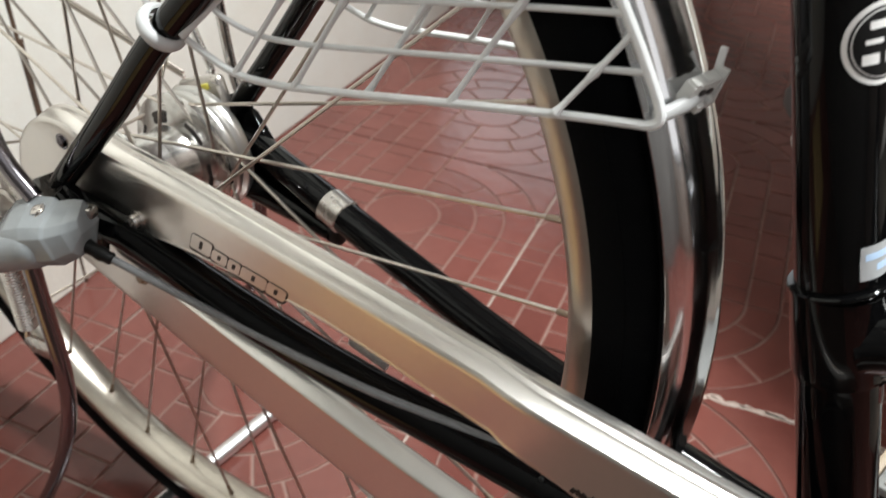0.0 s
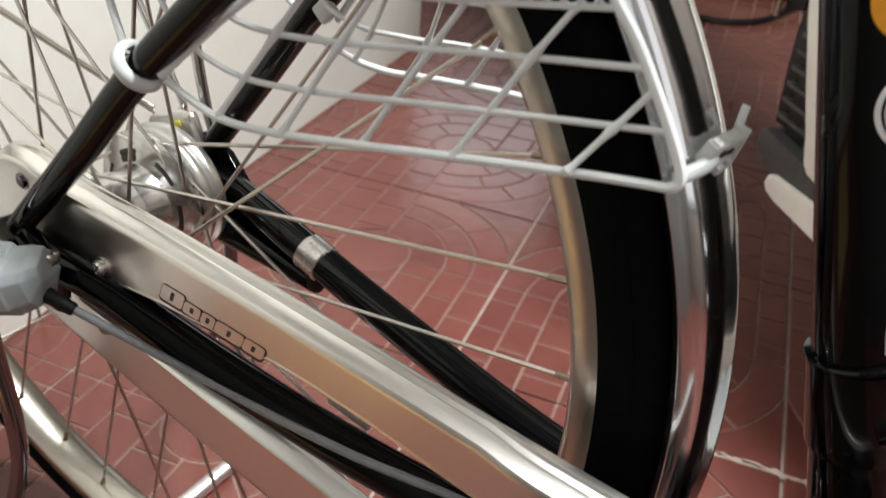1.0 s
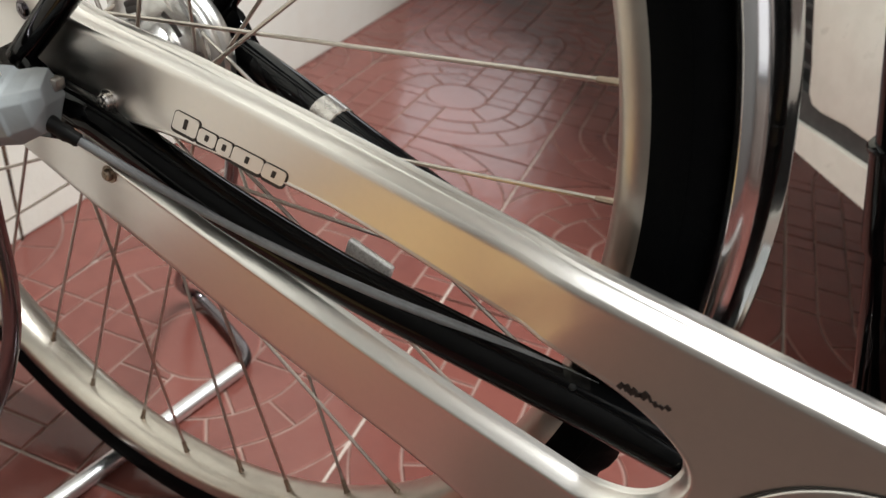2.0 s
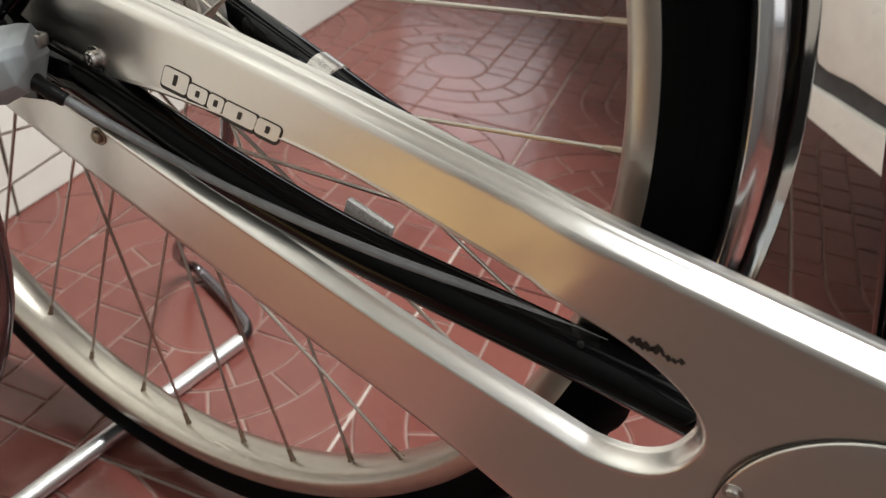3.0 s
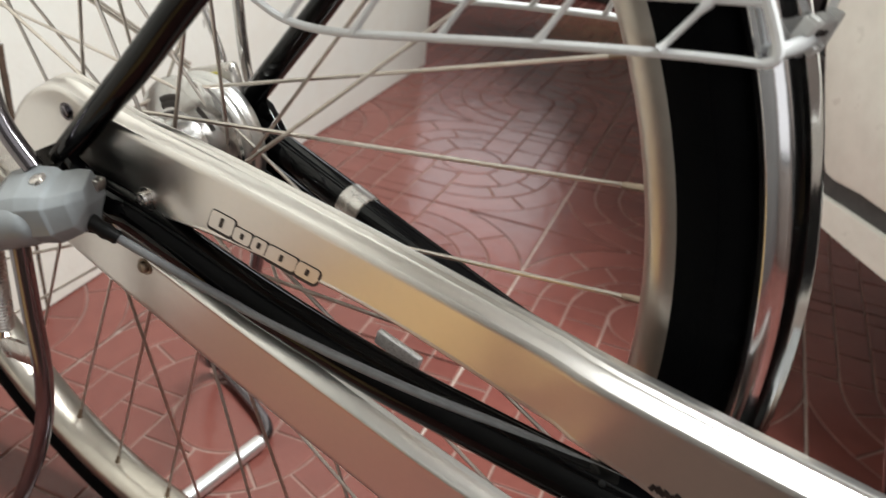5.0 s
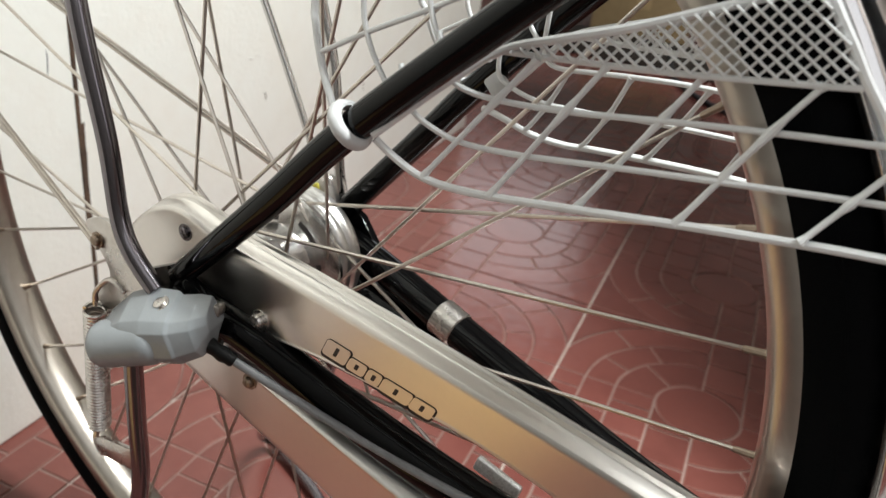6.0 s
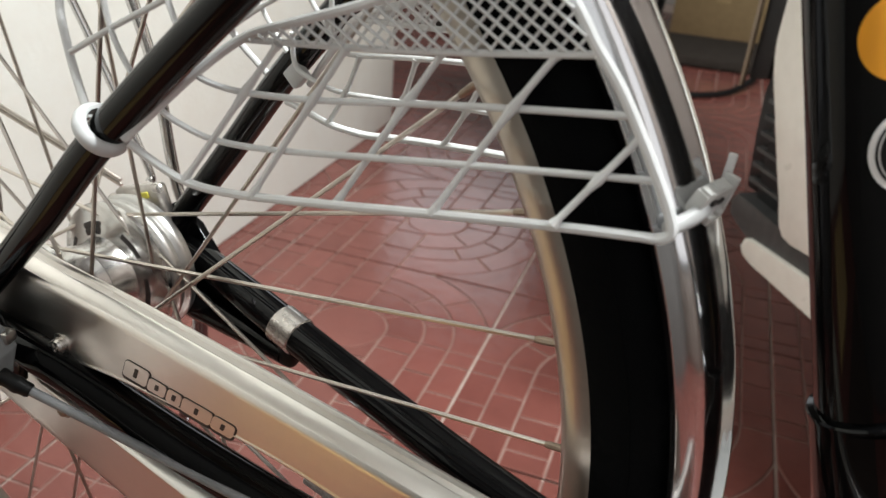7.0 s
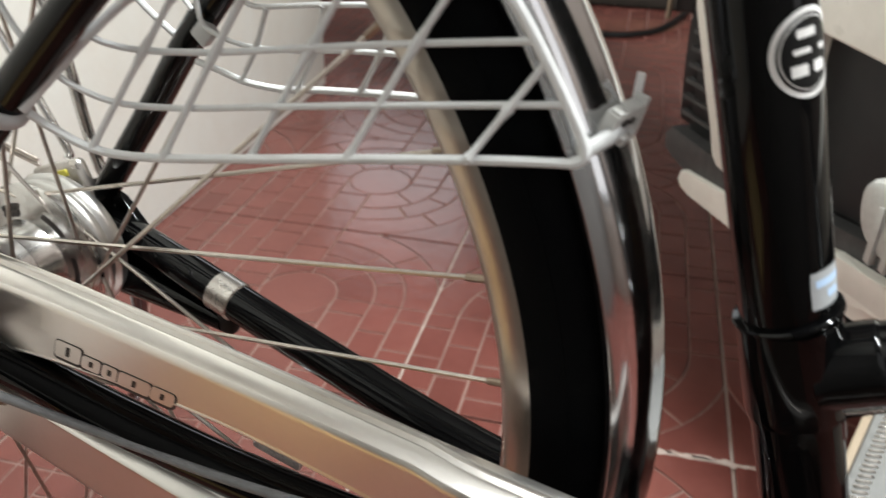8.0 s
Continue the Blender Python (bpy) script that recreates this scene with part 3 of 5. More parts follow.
SECTION = [("o", -0.0030, -0.0352), ("o", 0.0020, -0.0354), ("o", 0.0034, -0.0357), ("o", 0.0038, -0.0363), ("o", 0.0038, -0.0369), ("o", 0.0032, -0.0374), ("o", 0.0022, -0.0378), ("o", 0.0015, -0.0402), ("o", 0.0018, -0.0407), ("o", 0.0026, -0.0411), ("o", 0.0027, -0.0416),
           ("o", 0.0021, -0.0422), ("o", 0.0007, -0.0490), ("o", 0.0002, -0.0494), ("o", -0.0010, -0.0498), ("o", -0.0017, -0.0500), ("o", -0.0036, -0.0500), ("i", 0.0076, -0.0500), ("i", 0.0070, -0.0500),
           ("i", 0.0064, -0.0503), ("i", 0.0057, -0.0502), ("i", 0.0050, -0.0497), ("i", 0.0042, -0.0486), ("i", 0.0032, -0.0468), ("i", 0.0022, -0.0448), ("i", 0.0015, -0.0430), ("i", 0.0012, -0.0424), ("i", 0.0004, -0.0418), ("i", -0.0002, -0.0410), ("i", 0.0004, -0.0402), ("i", 0.0016, -0.0400)]
bm = bmesh.new()
rows_v = []
for which, off, y in SECTION:
    loop, nn = (outer, no) if which == "o" else (inner, ni)
    rows_v.append([bm.verts.new(loop[i] + nn[i] * off + Vector((0, y + (bulge(loop[i].x, loop[i].z) if y < -0.036 else 0), 0))) for i in range(N)])
for a, b in zip(rows_v, rows_v[1:]):
    for i in range(N):
        bm.faces.new((a[i], a[(i + 1) % N], b[(i + 1) % N], b[i]))
case = part("chain_case", bm, CASE, bicycle, "satin silver chain case with a printed badge")

bm = lathe(bmesh.new(), [(0.0604, -0.0500), (0.0604, -0.0532), (0.0601, -0.0536), (0.0596, -0.0538), (0.040, -0.0540), (0.030, -0.0540), (0.0001, -0.0540)], (0.4185, 0, 0.279), "y", 72)
part("cover_disc", bm, CASE, case, "round silver crank cover")
ring = [Vector((0.4185 + 0.0606 * math.cos(a), -0.0528, 0.279 + 0.0608 * math.sin(a))) for a in [2 * math.pi * k / 90 for k in range(90)]]
part("cover_seam", tube(bmesh.new(), ring, 0.0005, 6, True), INKSHADE, case)
for place in ((0.3630, -0.0536, 0.2895), (0.4560, -0.0536, 0.320)):
    part("screw", screw(bmesh.new(), place, (0, -1, 0), 0.0026, 0.0022), STEEL, case)
part("screw", screw(bmesh.new(), (0.0511, -0.0498, 0.3590), (0, -1, 0.1), 0.0042, 0.0042), STEEL, case)
part("screw", screw(bmesh.new(), (-0.0022, -0.0500, 0.3890), (0, -1, 0), 0.0032, 0.0018), DARKSTEEL, case)
part("screw", screw(bmesh.new(), (0.045, -0.0500, 0.3185), (0, -1, 0), 0.0032, 0.0030), NIPPLE, case)

# badge: plain rounded blocks with a dark edge, along the upper arm
bx, bz = Vector((0.9960, 0, -0.0895)), Vector((0.0895, 0, 0.9960))
B0 = Vector((0.0925, 0, 0.3618))


def slab(bm, s0, s1, h0, h1, y, r):
    pts = []
    for cx, cz, a0 in ((s1 - r, h1 - r, 0), (s0 + r, h1 - r, 90), (s0 + r, h0 + r, 180), (s1 - r, h0 + r, 270)):
        for k in range(5):
            a = radians(a0 + 90 * k / 4)
            pts.append((cx + r * math.cos(a), cz + r * math.sin(a)))
    vs = [bm.verts.new(B0 + bx * (p + 0.30 * q) + bz * q + Vector((0, y, 0))) for p, q in pts]
    back = [bm.verts.new(v.co + Vector((0, 0.0004, 0))) for v in vs]
    bm.faces.new(vs)
    for k in range(len(vs)):
        bm.faces.new((vs[k], vs[(k + 1) % len(vs)], back[(k + 1) % len(vs)], back[k]))
    return bm


GLYPHS = [(0.000, 0.0160, -0.0038, 0.0085), (0.0150, 0.0270, -0.0040, 0.0060), (0.0262, 0.0360, -0.0042, 0.0060), (0.0350, 0.0535, -0.0045, 0.0060), (0.0522, 0.0660, -0.0045, 0.0058)]
badge = part("badge", slab(slab(slab(slab(slab(bmesh.new(), *GLYPHS[0], -0.0502, 0.0025), *GLYPHS[1], -0.0502, 0.002), *GLYPHS[2], -0.0502, 0.002), *GLYPHS[3], -0.0502, 0.002),
                            *GLYPHS[4], -0.0502, 0.003), INKSHADE, case, "dark edge of the printed badge", smooth=False)
for s0, s1, h0, h1 in GLYPHS:
    part("badge_block", slab(bmesh.new(), s0 + 0.0005, s1 - 0.0011, h0 + 0.0019, h1 - 0.0005, -0.0504, 0.0018), CASE, case, smooth=False)
for s0, s1, h0, h1 in GLYPHS:
    c = (s0 + s1) / 2
    part("badge_line", slab(bmesh.new(), c - 0.0013, c + 0.0008, h0 + 0.0042, h1 - 0.0026, -0.0506, 0.0004), INKSHADE, case, smooth=False)
# worn rest of a small sticker
bm = bmesh.new()
rnd = random.Random(4)
for k in range(9):
    s = 0.2265 + 0.0022 * k
    z = AX - 0.0132 - 0.0002 * k
    w = rnd.uniform(0.0017, 0.0026) if k < 5 else rnd.uniform(0.0005, 0.0012)
    block(bm, (s + 0.088, FACE - 0.0030, z + rnd.uniform(-0.0008, 0.0008)), (rnd.uniform(0.0014, 0.0030), 0.0004, w * 1.5), Matrix.Rotation(radians(20 + 40 * rnd.random()), 4, "Y"))
part("worn_sticker", bm, INKSHADE, case, "dark flakes of a worn sticker", smooth=False)

# clear reflector between the arms
bm = bmesh.new()
block(bm, (0.1780, -0.013, 0.3070), (0.0265, 0.004, 0.0085), Matrix.Rotation(radians(13), 4, "Y"), 0.0012)
part("reflector", bm, REFLECTOR, bicycle, "small clear knurled reflector")
part("clip", screw(bmesh.new(), (0.2928, -0.0330, 0.3060), (0, -0.7, 0.7), 0.0011, 0.0009), RUBBER, bicycle)

# ---- white wheel guards, the far one mirrored ----
FRONT = [(0.3040, -0.0180, 0.4800), (0.3075, -0.0170, 0.4825), (0.3054, -0.0165, 0.4891), (0.2968, -0.0165, 0.5039), (0.2850, -0.0165, 0.5218), (0.2754, -0.0165, 0.5331), (0.2667, -0.0165, 0.5444),
         (0.2430, -0.0160, 0.5710), (0.2000, -0.0140, 0.6060)]
G = {"lower_wire": [(0.3040, -0.0180, 0.4800), (0.2961, -0.0199, 0.4797), (0.2734, -0.0244, 0.4777), (0.2338, -0.0313, 0.4729), (0.1972, -0.0361, 0.4675), (0.1562, -0.0394, 0.4612), (0.1344, -0.0430, 0.4616), (0.1207, -0.0460, 0.4674), (0.1136, -0.0500, 0.4740)],
     "wire_a": [(0.3006, -0.0165, 0.4975), (0.2828, -0.0201, 0.4957), (0.2417, -0.0269, 0.4908), (0.2084, -0.0309, 0.4862), (0.1679, -0.0337, 0.4798), (0.1451, -0.0380, 0.4793), (0.1328, -0.0420, 0.4835), (0.1266, -0.0450, 0.4885), (0.1225, -0.0440, 0.4945), (0.1170, -0.0420, 0.5040)],
     "wire_b": [(0.2896, -0.0165, 0.5149), (0.2542, -0.0205, 0.5105), (0.2195, -0.0250, 0.5057), (0.1850, -0.0296, 0.5006), (0.1587, -0.0340, 0.4987), (0.1458, -0.0370, 0.4998), (0.1397, -0.0400, 0.5032), (0.1355, -0.0390, 0.5090), (0.1300, -0.0370, 0.5190)],
     "wire_c": [(0.2757, -0.0166, 0.5303), (0.2607, -0.0182, 0.5280), (0.2221, -0.0230, 0.5227), (0.1920, -0.0267, 0.5195), (0.1540, -0.0320, 0.5163)],
     "front_wire": FRONT,
     "upper_wire": [(0.1136, -0.0520, 0.4760), (0.1264, -0.0460, 0.4895), (0.1397, -0.0400, 0.5032), (0.1553, -0.0320, 0.5169), (0.1760, -0.0300, 0.5253), (0.2015, -0.0270, 0.5347), (0.2250, -0.0220, 0.5450), (0.2540, -0.0165, 0.5580)],
     "cross_a": [(0.1967, -0.0344, 0.4668), (0.2182, -0.0242, 0.5062), (0.2276, -0.0200, 0.5234)],
     "cross_b": [(0.2333, -0.0315, 0.4727), (0.2538, -0.0216, 0.5109), (0.2645, -0.0170, 0.5288)],
     "cross_c": [(0.2737, -0.0263, 0.4791), (0.2839, -0.0209, 0.4949), (0.2934, -0.0165, 0.5097)],
     "cross_d": [(0.1628, -0.0391, 0.4624), (0.1843, -0.0304, 0.5010), (0.1946, -0.0263, 0.5193)],
     "cross_e": [(0.1331, -0.0432, 0.4614), (0.1578, -0.0344, 0.4993), (0.1693, -0.0304, 0.5169)],
     "rear_wire": [(0.0905, -0.0480, 0.4775), (0.0769, -0.0420, 0.4937), (0.0699, -0.0390, 0.5093), (0.0667, -0.0365, 0.5170), (0.0660, -0.0330, 0.5450), (0.0750, -0.0280, 0.5850)],
     "rear_cross": [(0.0766, -0.0420, 0.4997), (0.0990, -0.0380, 0.5129), (0.1219, -0.0350, 0.5251), (0.1500, -0.0320, 0.5410)],
     "rear_wire_b": [(0.1100, -0.0400, 0.4930), (0.0985, -0.0390, 0.5080), (0.0925, -0.0370, 0.5250), (0.0920, -0.0340, 0.5600)],
     "rear_wire_c": [(0.1400, -0.0380, 0.5040), (0.1270, -0.0360, 0.5200), (0.1210, -0.0350, 0.5400), (0.1200, -0.0320, 0.5700)]}
FAR = {"lower_wire": [(0.3000, 0.0280, 0.4760), (0.2921, 0.0299, 0.4757), (0.2694, 0.0344, 0.4737), (0.2298, 0.0413, 0.4700), (0.1970, 0.0445, 0.4662), (0.1700, 0.0460, 0.4628), (0.1550, 0.0465, 0.4605), (0.1400, 0.0470, 0.4602), (0.1310, 0.0470, 0.4612), (0.1190, 0.0470, 0.4642), (0.1060, 0.0490, 0.4655)],
       "wire_a": [(0.2966, 0.0265, 0.4935), (0.2788, 0.0301, 0.4917), (0.2377, 0.0369, 0.4885), (0.1920, 0.0440, 0.4833), (0.1700, 0.0450, 0.4800), (0.1550, 0.0460, 0.4785), (0.1420, 0.0465, 0.4774), (0.1310, 0.0465, 0.4782), (0.1230, 0.0470, 0.4798), (0.1150, 0.0470, 0.4830), (0.1126, 0.0465, 0.4885), (0.1132, 0.0450, 0.5000)],
       "wire_b": [(0.2856, 0.0265, 0.5109), (0.2502, 0.0305, 0.5082), (0.2110, 0.0370, 0.5052), (0.1830, 0.0410, 0.5015), (0.1630, 0.0450, 0.4980), (0.1500, 0.0450, 0.4962), (0.1420, 0.0455, 0.4960), (0.1370, 0.0455, 0.4990), (0.1355, 0.0450, 0.5060), (0.1360, 0.0440, 0.5200)],
       "cross_a": [(0.1950, 0.0445, 0.4662), (0.2060, 0.0428, 0.4850), (0.2170, 0.0366, 0.5055)],
       "cross_b": [(0.2298, 0.0413, 0.4700), (0.2377, 0.0369, 0.4885), (0.2470, 0.0310, 0.5080)],
       "cross_c": [(0.2690, 0.0344, 0.4737), (0.2788, 0.0301, 0.4917), (0.2870, 0.0265, 0.5090)],
       "cross_d": [(0.1625, 0.0463, 0.4616), (0.1730, 0.0450, 0.4803), (0.1815, 0.0412, 0.5012)],
       "cross_e": [(0.1320, 0.0470, 0.4612), (0.1420, 0.0465, 0.4774), (0.1505, 0.0450, 0.4962)]}
THICK = {"lower_wire": 0.00165, "front_wire": 0.0019, "upper_wire": 0.00175, "rear_wire": 0.0017}


def guard(side):
    def m(p):
        return p if side < 0 else (p[0] - 0.004, 0.010 - p[1], p[2] - 0.004)
    g = None
    for name, pts in G.items():
        pts = FAR[name] if side > 0 and name in FAR else [m(p) for p in pts]
        r = THICK.get(name, 0.00120)
        if name.startswith("cross"):           # the coating thickens where the wires meet
            r = [r * (1 + 0.55 * math.exp(-(min(i, abs(i - 5), 10 - i) / 0.55) ** 2)) for i in range(11)]
        bm = bar(pts, r, 9, 5)
        if g is None:
            g = part("wheel_guard", bm, WHITEWIRE, bicycle, "white plastic coated wire guard beside the wheel")
        else:
            part("guard_wire", bm, WHITEWIRE, g)
    # fine lattice between the bar and the upper wire
    shape = [(0.156, 0.5165), (0.192, 0.5200), (0.2215, 0.5230), (0.2757, 0.5312), (0.2667, 0.5444), (0.2545, 0.5580), (0.2250, 0.5450), (0.2015, 0.5350), (0.176, 0.5255)]

    def inside(x, z):
        odd = False
        for (x0, z0), (x1, z1) in zip(shape, shape[1:] + shape[:1]):
            if (z0 > z) != (z1 > z) and x < x0 + (z - z0) / (z1 - z0) * (x1 - x0):
                odd = not odd
        return odd
    bm = bmesh.new()
    for slope, pitch in ((1.45, 0.0046), (-0.62, 0.0068)):
        k = -0.20
        while k < 0.40:
            run = [(k + (z - 0.5165) / slope, z) for z in [0.5150 + 0.0004 * s for s in range(110)]]
            run = [Vector((x, -0.0325 + (x - 0.160) * 0.13 + (0.0004 if slope > 0 else -0.0004), z)) for x, z in run if inside(x, z)]
            if len(run) > 1:
                tube(bm, [Vector(m(run[0])), Vector(m(run[-1]))], 0.00056, 6)
            k += pitch
    part("guard_lattice", bm, WHITEWIRE, g, "fine white lattice of the guard")
    if side > 0:
        clip = block(bmesh.new(), (0.1105, 0.0515, 0.4790), (0.0105, 0.0060, 0.0100), Matrix.Rotation(radians(-46), 4, "Y"), 0.0016)
        part("stay_clip", clip, WHITEPLASTIC, g, "white plastic clip on the far stay")
        return g
    # ring on the seat stay
    p, q = Vector(m((0.0985, -0.0528, 0.4735))), Vector(m((0.1075, -0.0516, 0.4818)))
    d = (q - p).normalized()
    bm = lathe(bmesh.new(), [(0.0074, -0.0022), (0.0094, -0.0032), (0.0108, -0.0028), (0.0113, -0.0014), (0.0110, 0.0006), (0.0100, 0.0020), (0.0086, 0.0026), (0.0074, 0.0022)], (0, 0, 0), "z", 40, closed_profile=True)
    bmesh.ops.transform(bm, matrix=Matrix.Translation((p + q) / 2) @ d.to_track_quat("Z", "Y").to_matrix().to_4x4(), verts=bm.verts[:])
    part("stay_ring", bm, WHITEPLASTIC, g, "white plastic collar on the stay")
    return g


guard(-1)
guard(1)
# strap clamp on the mudguard
bm = bmesh.new()
rings = []
for k in range(15):
    y = -0.0035 + 0.034 * k / 14
    r = crown(y - FC.y) + 0.0006
    ang = radians(24.0) - 0.0010 * k
    ring = []
    for off, up in ((-0.0036, 0), (-0.0036, 0.0014), (-0.0028, 0.0020), (-0.0014, 0.0020), (-0.0010, 0.0015), (0.0010, 0.0015), (0.0014, 0.0020), (0.0028, 0.0020), (0.0036, 0.0014), (0.0036, 0)):
        q = ang + off / r
        ring.append(bm.verts.new(FC + Vector(((r + up) * math.cos(q), y - FC.y, (r + up) * math.sin(q)))))
    rings.append(ring)
for a, b in zip(rings, rings[1:]):
    for k in range(10):
        bm.faces.new((a[k], a[(k + 1) % 10], b[(k + 1) % 10], b[k]))
bm.faces.new(rings[0])
bm.faces.new(rings[-1][::-1])
clamp = part("guard_clamp", bm, CLAMPGREY, bicycle, "grey white plastic strap clamp on the mudguard")
for c, size, r, y in (((0.3124, 0.0020, 0.4886), (0.0050, 0.0165, 0.0105), -15, 24), ((0.3128, -0.0045, 0.4925), (0.0040, 0.0032, 0.0040), -15, 24), ((0.3142, 0.0030, 0.4925), (0.0042, 0.0048, 0.0034), -15, 24),
                      ((0.3142, -0.0010, 0.4838), (0.0036, 0.0040, 0.0034), -15, 24), ((0.3152, 0.0055, 0.4838), (0.0036, 0.0030, 0.0030), -15, 24), ((0.3156, 0.0112, 0.4885), (0.0052, 0.0024, 0.0138), -8, 14)):
    bm = block(bmesh.new(), c, size, Matrix.Rotation(radians(r), 4, "Z") @ Matrix.Rotation(radians(y), 4, "Y"), 0.0006)
    part("clamp_buckle", bm, CLAMPGREY, clamp)
bm = block(bmesh.new(), (0.3151, 0.0128, 0.4955), (0.0028, 0.0014, 0.0120), Matrix.Rotation(radians(4), 4, "Y"), 0.0005)
part("clamp_tip", bm, STICKERWHITE, clamp, "thin white end of the strap")
# dark blocks paint the shade in the slots of the clamp
for c in ((0.3152, -0.0012, 0.4892), (0.3160, 0.0040, 0.4885)):
    part("clamp_slot_shade", block(bmesh.new(), c, (0.0012, 0.0026, 0.0018), Matrix.Rotation(radians(-15), 4, "Z") @ Matrix.Rotation(radians(24), 4, "Y")), INKSHADE, clamp)
tab = bar([(0.3058, -0.0170, 0.4835), (0.3085, -0.0125, 0.4844), (0.3118, -0.0060, 0.4860), (0.3138, 0.0010, 0.4874)], [0.0024, 0.0024, 0.0025, 0.0026, 0.0027] + [0.0028] * 6 + [0.0026] * 5, 12, 5, flat=0.8)
part("clamp_arm", tab, WHITEPLASTIC, clamp)

def rounded(pts, steps=5):
    return [(q.x, q.z) for q in curve([(x, 0, z) for x, z in pts], steps, True)]


# ---- shifter box on the axle end, cable, stand, stays ----
P0, P1 = Vector((0.0415, -0.0780, 0.3640)), Vector((-0.0145, -0.0965, 0.3430))
ax = (P1 - P0).normalized()
hz = Vector((0, 0, 1))
hz = (hz - ax * hz.dot(ax)).normalized()
sx = ax.cross(hz)
def box_at(t, side, up):
    return P0 + (P1 - P0) * t + sx * side + hz * up


# faceted body: near side, far side, top and bottom of each cross-section
bm = bmesh.new()
rings = []
for t, near, far, top, low in ((-0.11, 0.0050, 0.0095, 0.0116, 0.0005), (-0.04, 0.0084, 0.0102, 0.0122, 0.0080), (0.00, 0.0106, 0.0106, 0.0126, 0.0124), (0.16, 0.0128, 0.0110, 0.0128, 0.0146), (0.19, 0.0138, 0.0118, 0.0146, 0.0152), (0.42, 0.0135, 0.0125, 0.0172, 0.0138),
                               (0.62, 0.0120, 0.0120, 0.0160, 0.0125), (0.84, 0.0095, 0.0100, 0.0095, 0.0105), (0.95, 0.0060, 0.0060, 0.0050, 0.0070)):
    c = 0.42
    loop = [(-near, -low * (1 - c)), (-near, top * 0.30), (-near * 0.72, top * 0.62), (far * 0.70, top * 1.14), (far, top * 0.4), (far, -low * 0.6), (far * 0.6, -low), (-near * 0.6, -low)]
    rings.append([bm.verts.new(box_at(t, q, r)) for q, r in loop])
for a, b in zip(rings, rings[1:]):
    for k in range(8):
        bm.faces.new((a[k], a[(k + 1) % 8], b[(k + 1) % 8], b[k]))
bm.faces.new(rings[0])
bm.faces.new(rings[-1][::-1])
bmesh.ops.recalc_face_normals(bm, faces=bm.faces[:])
bmesh.ops.bevel(bm, geom=bm.edges[:], offset=0.0006, segments=2, profile=0.5, affect="EDGES")
# rounded barrel that grows out of the near side
line, radii = [], []
for k in range(19):
    t = 0.26 + 0.76 * k / 18
    line.append(box_at(t, -0.0045 + 0.002 * (t - 0.4), -0.0030 - 0.0015 * (t - 0.4)))
    e0, e1 = (t - 0.26) / 0.20, (1.02 - t) / 0.14
    radii.append(0.0122 * (min(1, max(0.02, e0)) * (2 - min(1, max(0.02, e0)))) ** 0.5 * (min(1, max(0.003, e1)) * (2 - min(1, max(0.003, e1)))) ** 0.5)
tube(bm, line, radii, 28)
box = part("shifter_box", bm, GREYPLASTIC, bicycle, "grey moulded plastic gear shifter box on the axle end")
mouth = Vector((0.0415, -0.0800, 0.3600))          # open round mouth that the cable enters
out = Vector((0.86, -0.22, -0.22)).normalized()
turn = Matrix.Translation(mouth) @ out.to_track_quat("Z", "Y").to_matrix().to_4x4()
bm = lathe(bmesh.new(), [(0.0056, -0.0060), (0.0056, 0.0022), (0.0062, 0.0030), (0.0071, 0.0028), (0.0075, 0.0018), (0.0078, -0.0060)], (0, 0, 0), "z", 36, closed_profile=True)
bmesh.ops.transform(bm, matrix=turn, verts=bm.verts[:])
part("socket", bm, GREYPLASTIC, box)
# dark disc paints the shade deep in the mouth
bm = lathe(bmesh.new(), [(0.0001, -0.0012), (0.0057, -0.0012), (0.0057, -0.0020), (0.0001, -0.0020)], (0, 0, 0), "z", 28)
bmesh.ops.transform(bm, matrix=turn, verts=bm.verts[:])
part("socket_hole_shade", bm, INKSHADE, box)
bm = bmesh.new()
block(bm, (0.0415, -0.0705, 0.3715), (0.009, 0.007, 0.006), Matrix.Rotation(radians(18), 4, "Z"), 0.0014)
part("clasp", bm, STEEL, box, "small bright clasp")
part("screw", screw(bmesh.new(), box_at(0.30, 0.0002, 0.0139), hz * 0.91 - sx * 0.40, 0.0032, 0.0018), STEEL, box)
part("ferrule", bar([(0.0400, -0.0798, 0.3600), (0.0440, -0.0785, 0.3570), (0.0510, -0.0750, 0.3520), (0.0570, -0.0722, 0.3485)], [0.0042] * 5 + [0.0040] * 3 + [0.0036] * 2 + [0.0040] * 2 + [0.0034] * 3 + [0.0028], 14, 5), RUBBER, box, "black rubber ferrule")
part("shift_cable", bar([(0.049, -0.0755, 0.3528), (0.072, -0.0662, 0.3412), (0.102, -0.0565, 0.3290), (0.130, -0.0500, 0.3215), (0.165, -0.0455, 0.3165), (0.205, -0.0400, 0.3130), (0.25, -0.0300, 0.3080), (0.30, -0.022, 0.302)],
     0.0022, 12, 8), CABLE, bicycle, "silver grey gear cable along the chain stay")
